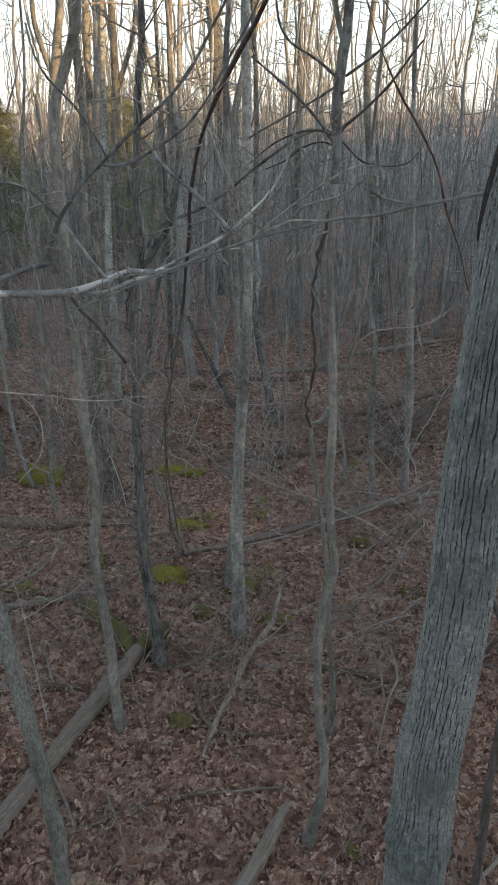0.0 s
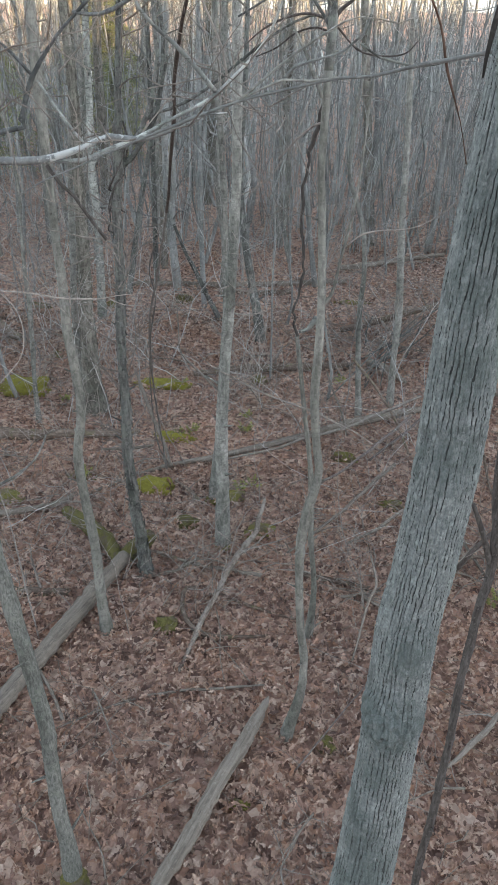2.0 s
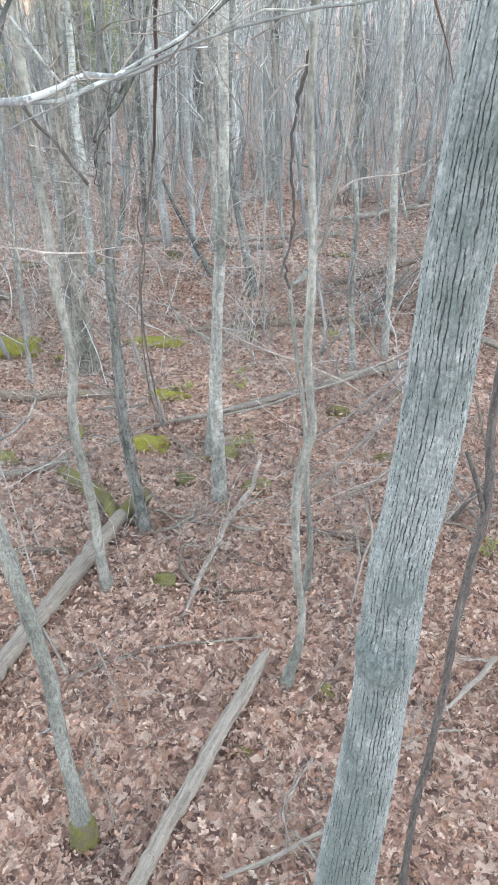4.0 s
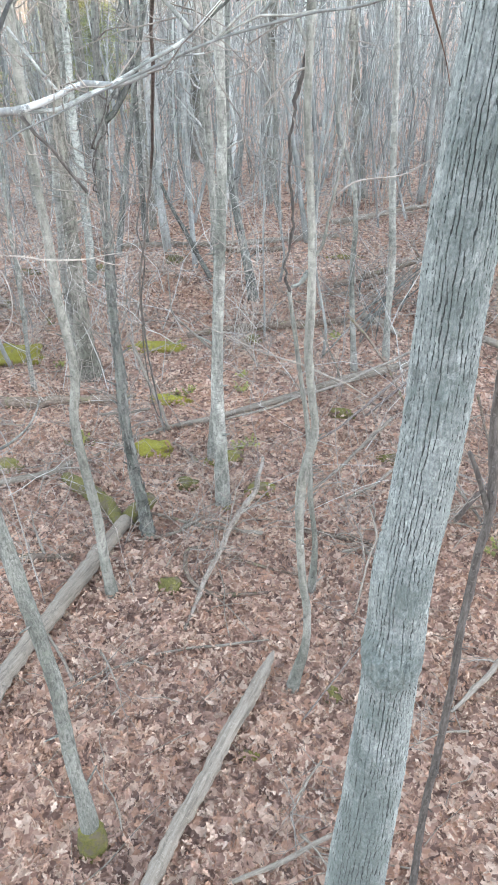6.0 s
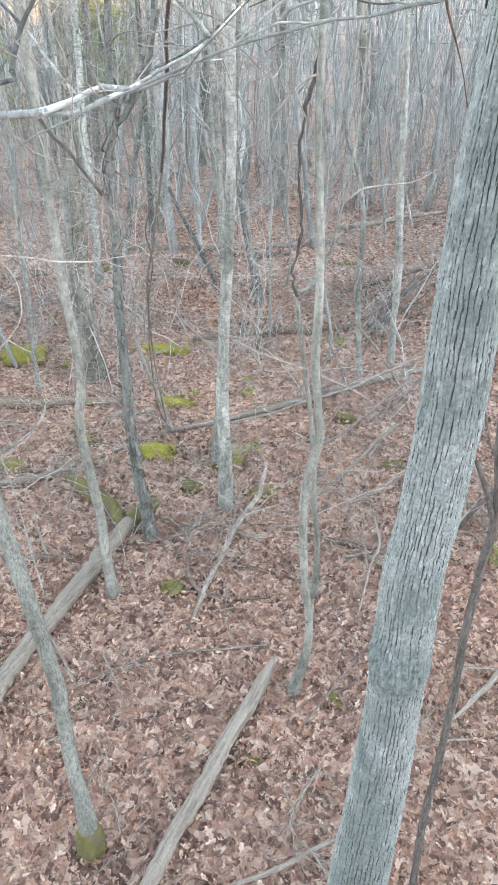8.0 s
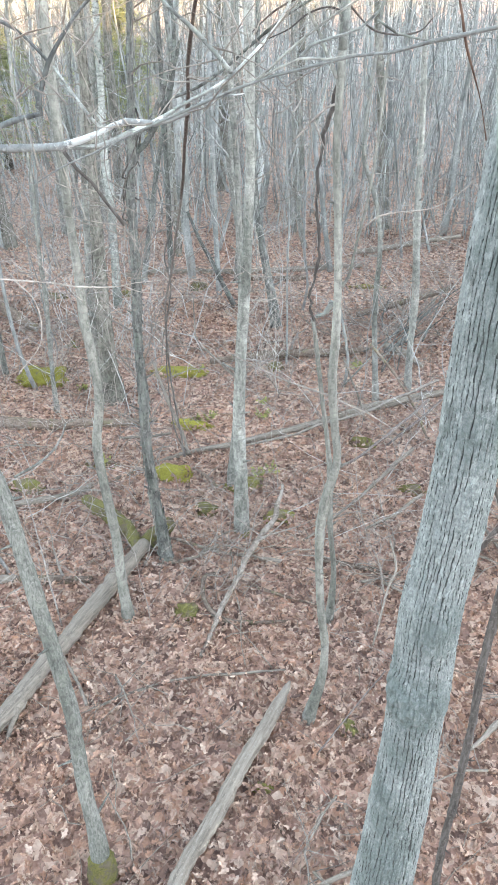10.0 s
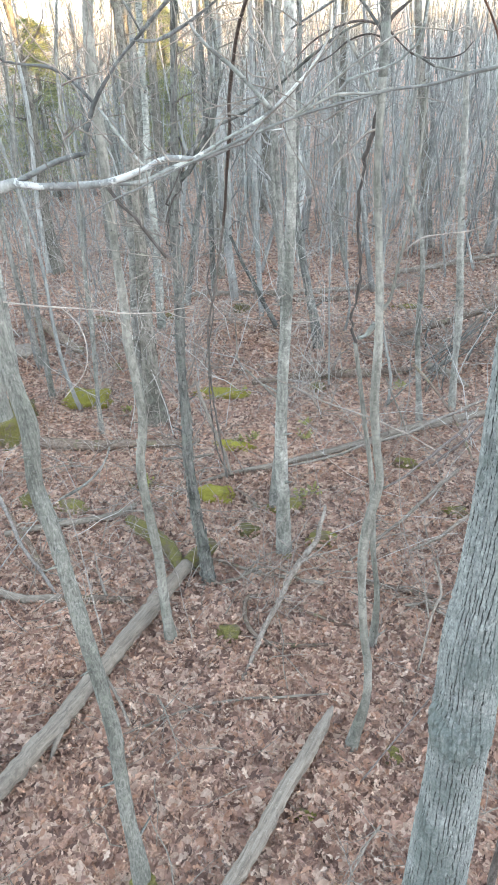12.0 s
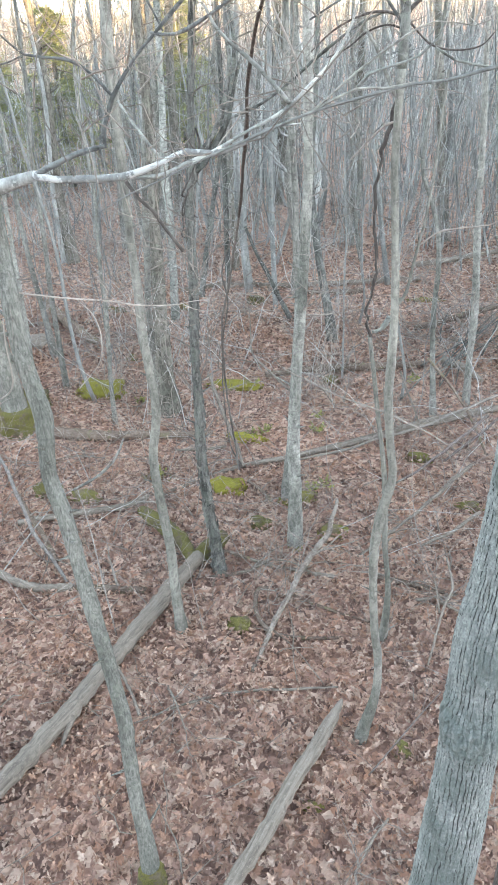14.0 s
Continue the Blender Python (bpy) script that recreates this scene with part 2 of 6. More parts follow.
def sweep(bag, path, sides, rough=0.0, rng=None, caps=True):
    """A tube along rows of x, y, z, radius, with uneven rings."""
    c, r = path[:, :3], path[:, 3]
    way = np.gradient(c, axis=0)
    way /= np.linalg.norm(way, axis=1)[:, None] + 1e-9
    ref = np.array([0.31, 0.95, 0.05]) if abs(way[:, 2]).mean() > 0.6 else np.array([0.05, 0.1, 1.0])
    u = np.cross(way, ref)
    u /= np.linalg.norm(u, axis=1)[:, None] + 1e-9
    v = np.cross(way, u)
    a = np.arange(sides) * 2 * np.pi / sides
    rr = r[:, None] * np.ones(sides)
    if rough and rng is not None:
        rr = rr * (1 + rough * rng.normal(size=rr.shape))
    ring = c[:, None] + rr[..., None] * (np.cos(a)[None, :, None] * u[:, None] + np.sin(a)[None, :, None] * v[:, None])
    n = len(path)
    faces = [(i * sides + j, i * sides + (j + 1) % sides, (i + 1) * sides + (j + 1) % sides, (i + 1) * sides + j) for i in range(n - 1) for j in range(sides)]
    if caps:
        faces += [tuple(range(sides))[::-1], tuple(range((n - 1) * sides, n * sides))]
    bag.add(ring.reshape(-1, 3), faces)


def grow(bag, start, way, length, radius, rng, level, lift=0.25, kids=5, wander=0.2):
    """A branch with its twigs, each thinner and shorter than what it grows from."""
    n = 6 if level else (4 if length > 0.6 else 3)
    p, w, pts = np.array(start, float), np.array(way, float), []
    w /= np.linalg.norm(w)
    for i in range(n + 1):
        pts.append((*p, radius * (1 - 0.8 * i / n)))
        w = w + rng.normal(size=3) * wander + np.array([0, 0, lift / n])
        w /= np.linalg.norm(w)
        p = p + w * length / n
    pts = np.array(pts)
    sweep(bag, pts, 5 if radius > 0.008 else 3, caps=False)
    if level:
        for _ in range(kids):
            k = rng.uniform(0.25, 1.0) * (n - 0.01)
            i = int(k)
            q = pts[i] + (pts[i + 1] - pts[i]) * (k - i)
            side = rng.normal(size=3)
            along = pts[i + 1, :3] - pts[i, :3]
            along /= np.linalg.norm(along)
            side -= along * (side @ along)
            side /= np.linalg.norm(side)
            grow(bag, q[:3], along * 0.7 + side * 0.8, length * rng.uniform(0.3, 0.55), max(q[3] * 0.6, 0.0019), rng, level - 1, lift, kids, wander)


def thing(name, place, label, category, group=""):
    ob = new(name)
    ob.matrix_basis = pose(*place)
    return tagged(ob, label, category, group)


def local(path, place):
    q = path.copy()
    q[:, :3] -= np.array(place)
    return q


def boughs(bag, path, rng, count, low, high, length, radius, level=1, kids=5, lift=0.3):
    """Branches all round a stem between two heights."""
    z = path[:, 2]
    for _ in range(count):
        h = rng.uniform(low, high)
        i = int(np.argmin(abs(z - h)))
        a = rng.uniform(0, 2 * np.pi)
        grow(bag, path[i, :3], (math.cos(a), math.sin(a), rng.uniform(0.0, 0.9)), length * rng.uniform(0.5, 1.2), min(radius, path[i, 3] * 0.6), rng, level, lift, kids)


def bark_flakes(ob, path, count, reach, seed, material):
    """Loose plates of bark that curl away from a shaggy trunk."""
    rng = np.random.default_rng(seed)
    bag = Bag()
    for _ in range(count):
        q = path[rng.integers(1, int(len(path) * reach))]
        a, long, wide, curl = rng.uniform(0, 6.3), rng.uniform(0.05, 0.17), rng.uniform(0.16, 0.42), rng.uniform(0.25, 1.1)
        wide, curl = min(wide, 0.02 / q[3]), min(curl, 0.03 / q[3])
        rows = []
        for k in (0.0, 0.35, 0.7, 1.0):
            r = q[3] * (1.0 + curl * abs(k - 0.35) ** 1.5 + 0.06)
            for e in (-1, 0, 1):
                b = a + wide * e * (1 - 0.35 * k) + rng.normal() * 0.04
                rows.append((q[0] + math.cos(b) * r, q[1] + math.sin(b) * r, q[2] + long * (0.5 - k) + rng.normal() * 0.004))
        rows = np.array(rows)
        back = rows - (math.cos(a) * 0.003, math.sin(a) * 0.003, 0)
        quads = [(i * 3 + j, i * 3 + j + 1, i * 3 + j + 4, i * 3 + j + 3) for i in range(3) for j in range(2)]
        rim = [(0, 1), (1, 2), (2, 5), (5, 8), (8, 11), (11, 10), (10, 9), (9, 6), (6, 3), (3, 0)]
        bag.add(np.vstack([rows, back]), quads + [tuple(i + 12 for i in f)[::-1] for f in quads] + [(b, a2, a2 + 12, b + 12) for a2, b in rim])
    tagged(part("loose_bark", bag.mesh("loose_bark", material, False), ob, "shaggy loose plates of bark"), kind="stuff")


def climbing_vines(ob, path, low, high, count, seed, material):
    """Thin woody vines that wind round a trunk and hang from it in loops."""
    for k in range(count):
        rng = np.random.default_rng(seed + k)
        a, z = rng.uniform(0, 6.3), rng.uniform(low, low + 0.4 * (high - low))
        rows, turn = [], rng.choice((-1, 1)) * rng.uniform(0.5, 1.3)
        while z < high:
            q = path[int(np.argmin(abs(path[:, 2] - z)))]
            r = q[3] + 0.006 + 0.035 * rng.random() ** 2
            rows.append((q[0] + math.cos(a) * r, q[1] + math.sin(a) * r, z, rng.uniform(0.004, 0.008)))
            a, z = a + turn * rng.uniform(0.3, 1.4), z + rng.uniform(0.02, 0.14)
        bag = Bag()
        sweep(bag, smooth_path(rows, 0.02), 6, 0.05, rng)
        part("vine", bag.mesh("vine", material), ob, "thin dark woody vine")


def tree(label, pts, material=None, top=9.0, seed=0, limbs=(), twigs=10, low=1.0, group="", name="tree", sides=14, step=0.05, rough=0.025, twig_len=0.7, twig_r=0.0075, spray=2, flakes=0, vines=0, upper=None):
    """A standing stem through the given points, carried on upwards to a bare crown; limbs are further stems of the same tree."""
    rng = np.random.default_rng(seed)
    pts = [tuple(p) for p in pts]
    base = (pts[0][0], pts[0][1], 0.0)
    material = material or BARK_GREY
    # root flare below, and the unseen upper stem
    r0 = pts[0][3]
    pts = [(base[0], base[1], -0.15, r0 * 1.25)] + [(pts[0][0], pts[0][1], 0.02, r0 * 1.12)] + pts[1:]
    x, y, z, r = pts[-1]
    while top - z > 0.6:
        z += min(1.1, top - z)
        x, y, r = x + rng.normal() * 0.06, y + rng.normal() * 0.06, r * 0.84
        pts.append((x, y, z, r))
    ob = thing(name, base, label, "tree", group)
    path = local(smooth_path(pts, step), base)
    path[:, 3] *= [1 + 0.07 * noise.noise((seed * 3.1, 0.5, z * 5.0)) + 0.04 * noise.noise((seed * 1.7, 2.5, z * 17.0)) for z in path[:, 2]]
    bag = Bag()
    split = int(np.searchsorted(path[:, 2], upper[0])) if upper else len(path)
    sweep(bag, path[:split + 1], sides, rough, rng)
    if upper:   # rough dark bark above
        dark = Bag()
        sweep(dark, path[split:], sides, rough * 2, rng)
        part("upper_trunk", dark.mesh("upper_trunk", upper[1]), ob, "dark rough upper stem")
    own = np.random.default_rng(seed + 5000)
    for _ in range(16):   # short broken stubs left by dead twigs
        q = path[own.integers(len(path) // 12, max(len(path) * 6 // 10, len(path) // 12 + 1))]
        a, k = own.uniform(0, 6.3), own.uniform(0.9, 2.4) * q[3]
        way = np.array([math.cos(a), math.sin(a), own.uniform(0.1, 0.8)])
        sweep(bag, np.array([(*(q[:3] + way * q[3] * 0.6), q[3] * 0.30), (*(q[:3] + way * (q[3] + k * 0.4)), q[3] * 0.17), (*(q[:3] + way * (q[3] + k)), q[3] * 0.09)]), 6)
    part("trunk", bag.mesh("trunk", material), ob)
    for fork in limbs:
        bag, fine = Bag(), Bag()
        arm = local(smooth_path(fork[0], 0.02), base)
        arm[:, 3] *= 1 + 0.14 * rng.normal(size=len(arm)) * (rng.random(len(arm)) < 0.3)
        sweep(bag, arm, 8, rough + 0.02, rng)
        for _ in range(spray):
            q = arm[rng.integers(2, len(arm))]
            grow(fine, q[:3], rng.normal(size=3) + (0, 0, 0.4), rng.uniform(0.08, 0.4), min(q[3] * 0.4, 0.0018), rng, 1, 0.3, 2, 0.16)
        arm_part = part("limb", bag.mesh("limb", fork[1] if len(fork) > 1 else material), ob)
        if spray:
            tagged(part("spray", fine.mesh("spray", TWIG_PALE), arm_part), kind="stuff")
    if flakes:
        bark_flakes(ob, path, flakes, 0.62, seed + 900, BARK_SHAG if material is BARK_DARK else material)
    if vines:
        climbing_vines(ob, path, 2.95, 3.85, vines, seed + 700, BARK_BROWN)
    bag = Bag()
    boughs(bag, path, rng, twigs, low, min(5.0, path[-1, 2]), twig_len, twig_r, 1, 5)
    if top > 6:
        boughs(bag, path, rng, 8, 5.2, top - 0.3, 1.3, 0.014, 1, 4)
    tagged(part("crown", bag.mesh("crown", TWIG_PALE), ob), kind="stuff")
    return ob


# ---------- ground ----------
def ground_height(x, y):
    """Flat forest floor with shallow hummocks; towards the low sun an added ridge, out of view, blocks the sun to keep
    the floor in shade.
    """
    bumps = 0.0
    for k, (fx, fy, ph, amp) in enumerate(((0.9, 0.6, 0.3, 0.020), (0.35, 0.8, 1.7, 0.025), (2.1, 1.7, 0.8, 0.010), (1.3, 2.6, 2.2, 0.008))):
        bumps = bumps + amp * np.sin(x * fx + ph) * np.cos(y * fy + ph * 1.3)
    # invented rise behind the view, its height set by the wanted shadow line
    rise = np.clip((x * math.sin(SUN_AZ) + y * math.cos(SUN_AZ) - 14) / 85, 0, 1)
    return bumps - 0.01 + 18.9 * rise * rise * (3 - 2 * rise)


def build_ground():
    near = np.arange(-9, 9.01, 0.15)
    xs = np.concatenate([[-2500, -900, -400, -200, -120, -70, -45], np.arange(-32, -9, 1.2), near, np.arange(10, 33, 1.2), [45, 70, 120, 200, 400, 900, 2500]])
    ys = np.concatenate([[-2500, -900, -400, -200], np.arange(-120, -4, 6.0), np.arange(-3, 20.01, 0.15), np.arange(21, 60, 1.5), [70, 100, 150, 250, 500, 1000, 2500]])
    gx, gy = np.meshgrid(xs, ys)
    gz = ground_height(gx, gy)
    w = len(xs)
    faces = [(j * w + i, j * w + i + 1, (j + 1) * w + i + 1, (j + 1) * w + i) for j in range(len(ys) - 1) for i in range(w - 1)]
    bag = Bag()
    bag.add(np.stack([gx, gy, gz], -1).reshape(-1, 3), faces)
    return tagged(new("ground", bag.mesh("ground", LITTER)), "forest floor covered in brown fallen oak leaves", "ground", kind="structure")


ground = build_ground()


def leaf_template(detail):
    """A dry leaf one unit long, folded along its midrib and curled at the tip; lobed where it is seen close."""
    if detail == 0:
        v = [(-0.5, 0, 0.06), (0.5, 0, 0.14), (-0.05, 0.3, 0.14), (0.0, -0.3, 0.16), (0.05, 0, -0.03)]
        f = [(0, 4, 2), (4, 1, 2), (0, 3, 4), (4, 3, 1)]
        return np.array(v), f
    if detail == 1:
        rim = [(-0.25, 0.2), (0.0, 0.13), (0.2, 0.28)]
        v = [(-0.55, 0, 0.08), (-0.1, 0, 0), (0.15, 0, -0.02), (0.5, 0, 0.16)]
        side = [(0, 1, 4), (1, 5, 4), (1, 2, 5), (2, 6, 5), (2, 3, 6)]
    else:
        rim = [(-0.34, 0.14), (-0.2, 0.1), (0.0, 0.3), (0.13, 0.14), (0.3, 0.22)]
        v = [(-0.55, 0, 0.06), (-0.15, 0, 0), (0.18, 0, -0.02), (0.52, 0, 0.14)]
        side = [(0, 1, 4), (1, 5, 4), (1, 6, 5), (1, 2, 6), (2, 7, 6), (2, 8, 7), (2, 3, 8)]
    v = v + [(x, y, y * 0.45 + 0.2 * x * x) for x, y in rim] + [(x + 0.04, -y * 0.95, y * 0.4 + 0.16 * x * x) for x, y in rim]
    other = [tuple(i + len(rim) if i > 3 else i for i in f)[::-1] for f in side]
    return np.array(v), side + other


def strew(bag, template, faces, x, y, size, rng, tilt=0.35, lift=0.02):
    """Leaves lying at the given places, each turned and tilted its own way."""
    n = len(x)
    az, p, q = rng.uniform(0, 2 * np.pi, n), rng.normal(0, tilt, n), rng.normal(0, tilt, n)
    flip = np.where(rng.random(n) < 0.4, -1.0, 1.0)
    t = np.repeat(template[None], n, 0) * size[:, None, None]
    t[..., 1] *= rng.uniform(0.5, 1.2, n)[:, None]
    t[..., 2] *= (flip * rng.uniform(0.6, 3.2, n))[:, None]
    x1, y1, z1 = t[..., 0], t[..., 1], t[..., 2]
    y2, z2 = y1 * np.cos(p)[:, None] - z1 * np.sin(p)[:, None], y1 * np.sin(p)[:, None] + z1 * np.cos(p)[:, None]
    x3, z3 = x1 * np.cos(q)[:, None] + z2 * np.sin(q)[:, None], -x1 * np.sin(q)[:, None] + z2 * np.cos(q)[:, None]
    ca, sa = np.cos(az)[:, None], np.sin(az)[:, None]
    out = np.stack([x3 * ca - y2 * sa, x3 * sa + y2 * ca, z3], -1)
    out += np.stack([x, y, ground_height(x, y) + lift + rng.uniform(0, 0.03, n)], -1)[:, None]
    f = np.array(faces)
    every = (f[None] + (np.arange(n) * len(template))[:, None, None]).reshape(-1, f.shape[1])
    bag.add(out.reshape(-1, 3), every.tolist())


def spread(rng, y0, y1, per_m2):
    """Random places on the floor inside the wedge of ground that the walk overlooks."""
    width = lambda y: 0.97 * y + 1.8  # noqa: E731
    count = int(per_m2 * (width(y0) + width(y1)) / 2 * (y1 - y0))
    y = rng.uniform(y0, y1, count * 2)
    y = y[rng.random(len(y)) < width(y) / width(y1)][:count]
    return -0.55 * y - 0.95 + rng.random(len(y)) * width(y), y


def build_leaves():
    rng = np.random.default_rng(4)
    lobed, lf = leaf_template(2)
    notched, nf = leaf_template(1)
    plain, pf = leaf_template(0)
    bag = Bag()
    for y0, y1, dens, tilt in ((1.8, 4.0, 1350, 0.68), (4.0, 7.0, 1250, 0.5), (7.0, 9.5, 800, 0.42)):
        x, y = spread(rng, y0, y1, dens)
        near = y0 < 4
        strew(bag, lobed if near else notched, lf if near else nf, x, y, 0.027 + 0.046 * rng.random(len(x)) ** 1.7, rng, tilt)
    for y0, y1, dens in ((9.5, 11.5, 700), (11.5, 16.0, 330), (16.0, 24.0, 80), (24.0, 34.0, 20)):
        x, y = spread(rng, y0, y1, dens)
        strew(bag, plain, pf, x, y, rng.uniform(0.035, 0.08, len(x)), rng, 0.42)
    x, y = rng.uniform(-14, 14, 24000), rng.uniform(-9, 12, 24000)
    outside = (abs(x + 0.03 * y) > 0.5 * np.maximum(y, 0) + 1.2) | (y < 1.6)
    strew(bag, plain, pf, x[outside], y[outside], rng.uniform(0.05, 0.1, outside.sum()), rng, 0.5)
    return tagged(part("leaf_layer", bag.mesh("leaf_layer", LEAF, False), ground, "layer of dry brown oak leaves"), kind="stuff")


build_leaves()

# ---------- the near tree ----------
BIG = [(0.409, 0.950, 2.648, 0.0680), (0.416, 0.950, 3.016, 0.0580), (0.417, 0.950, 3.216, 0.0530), (0.416, 0.950, 3.388, 0.0500), (0.415, 0.950, 3.537, 0.0490), (0.413, 0.950, 3.668, 0.0470), (0.420, 0.950, 3.784, 0.0450), (0.425, 0.950, 3.906, 0.0430), (0.426, 0.950, 3.980, 0.0430), (0.424, 0.950, 4.063, 0.0420), (0.423, 0.950, 4.138, 0.0420), (0.424, 0.950, 4.207, 0.0420), (0.427, 0.950, 4.328, 0.0400), (0.432, 0.950, 4.430, 0.0390)]


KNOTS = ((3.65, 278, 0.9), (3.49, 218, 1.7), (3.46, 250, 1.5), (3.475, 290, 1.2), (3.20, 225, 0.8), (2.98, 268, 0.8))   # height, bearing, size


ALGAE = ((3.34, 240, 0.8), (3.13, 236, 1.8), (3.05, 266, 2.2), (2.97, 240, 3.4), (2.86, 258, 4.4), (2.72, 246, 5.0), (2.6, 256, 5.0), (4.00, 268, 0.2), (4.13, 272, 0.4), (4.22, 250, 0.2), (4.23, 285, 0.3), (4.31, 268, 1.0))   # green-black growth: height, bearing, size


def near_tree():
    """Ridged grey-green trunk; its bark is furrowed geometry."""
    low, high = BIG[0], BIG[-1]
    pts = [(low[0] - 0.02, low[1] - 0.02, -0.2, 0.105), (low[0] - 0.01, low[1] - 0.01, 0.4, 0.085), (low[0], low[1], 1.8, 0.074)] + BIG
    top = [(high[0] + 0.03 * k, high[1], high[2] + 0.5 * k, high[3] * (1 - 0.06 * k)) for k in range(1, 11)]
    base = (low[0], low[1], 0.0)
    path = local(smooth_path(pts + top, 0.0055), base)
    path = path[(path[:, 2] < 2.5).nonzero()[0][::8].tolist() + ((path[:, 2] >= 2.5) & (path[:, 2] < 4.7)).nonzero()[0].tolist() + (path[:, 2] >= 4.7).nonzero()[0][::8].tolist()]
    strips = 44
    turns = [math.radians(255 + d) for d in np.concatenate([np.linspace(-106, 106, 400), np.linspace(111, 249, 24)])]
    sides = len(turns)
    verts, deep, n = [], [], len(path)
    for x, y, z, r in path:
        for j in range(sides):
            a = turns[j]
            ca, sa = math.cos(a), math.sin(a)
            # narrow plates side by side, parted by furrows that wander, stop and join
            u = strips * (a / (2 * math.pi)) + 1.0 * noise.noise((ca * 1.6, sa * 1.6, z * 2.2)) + 0.36 * noise.noise((ca * 6, sa * 6, z * 40.0)) + 0.26 * noise.noise((ca * 9, sa * 9, z * 85.0))
            k = round(u)
            near = abs(u - k)
            open_here = min(1.0, max(0.0, 0.95 + 2.4 * noise.noise((k % strips * 3.7, 0.5, z * 17.0))))
            furrow = min(1.0, max(0.0, 1.9 - near / (0.050 + 0.030 * noise.noise((k % strips * 1.9, 4.0, z * 70.0))))) * open_here
            strip = math.floor(u) % strips
            w = z * 52.0 + 5.3 * strip + 0.6 * noise.noise((u * 0.9, 3.0, z * 12))
            cross = min(1.0, max(0.0, 1.3 - abs(w - round(w)) / 0.10)) * (1.0 if noise.noise((strip * 5.1, round(w) * 1.7, 8.0)) > -0.05 else 0.0)
            chip = cross if noise.noise((strip * 2.9, round(w) * 3.3, 1.0)) > 0.15 else 0.35 * cross
            crack = max(furrow, 0.7 * chip)
            plate = 1.8 * noise.noise((ca * 14, sa * 14, z * 150.0)) + 1.6 * noise.noise((ca * 28, sa * 28, z * 260.0))
            lift = 0.0012 * noise.noise((strip * 2.3, round(w) * 0.9, z * 6.0))
            swell = 0.05 * noise.noise((ca * 0.8, sa * 0.8, z * 4.0))
            d = r * (1.02 + swell) - 0.0024 * crack + 0.0005 * plate + lift
            furrow = max(furrow, 0.62 * chip)
            for kz, ka, ks in KNOTS:   # healed knots, swollen with wrinkled rims
                q = ((z - kz) / 0.034) ** 2 + (((math.degrees(a) - ka + 180) % 360 - 180) / 32) ** 2
                if q < 6:
                    d += ks * (0.0065 * math.exp(-q * 0.7) - 0.006 * math.exp(-q * 7) + 0.0026 * math.cos(q * 4.5) * math.exp(-q * 0.5))
                    furrow *= min(1.0, 0.3 + q * 0.3)
            for rz in (3.985, 3.742):   # creases across the stem
                d -= 0.0022 * math.exp(-(((z - rz - 0.012 * math.sin(a * 2)) / 0.004) ** 2))
            verts.append((x + ca * d, y + sa * d, z))
            deep.append(furrow)
    faces = [(i * sides + j, i * sides + (j + 1) % sides, (i + 1) * sides + (j + 1) % sides, (i + 1) * sides + j) for i in range(n - 1) for j in range(sides)]
    # faces down in the furrows take a darker colour, painting in the cracks' shade
    shaded = [1 if sum(deep[v] for v in f) > 1.5 else 0 for f in faces] + [0, 0]
    faces += [tuple(range(sides))[::-1], tuple(range((n - 1) * sides, n * sides))]
    ob = thing("tree", base, "tall tree with grey-green ridged bark and healed knots", "tree")
    bag = Bag()
    bag.add(verts, faces)
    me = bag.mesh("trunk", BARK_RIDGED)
    me.materials.append(BARK_FURROW_SHADE)
    me.polygons.foreach_set("material_index", shaded)
    part("trunk", me, ob)
    rng = np.random.default_rng(9)
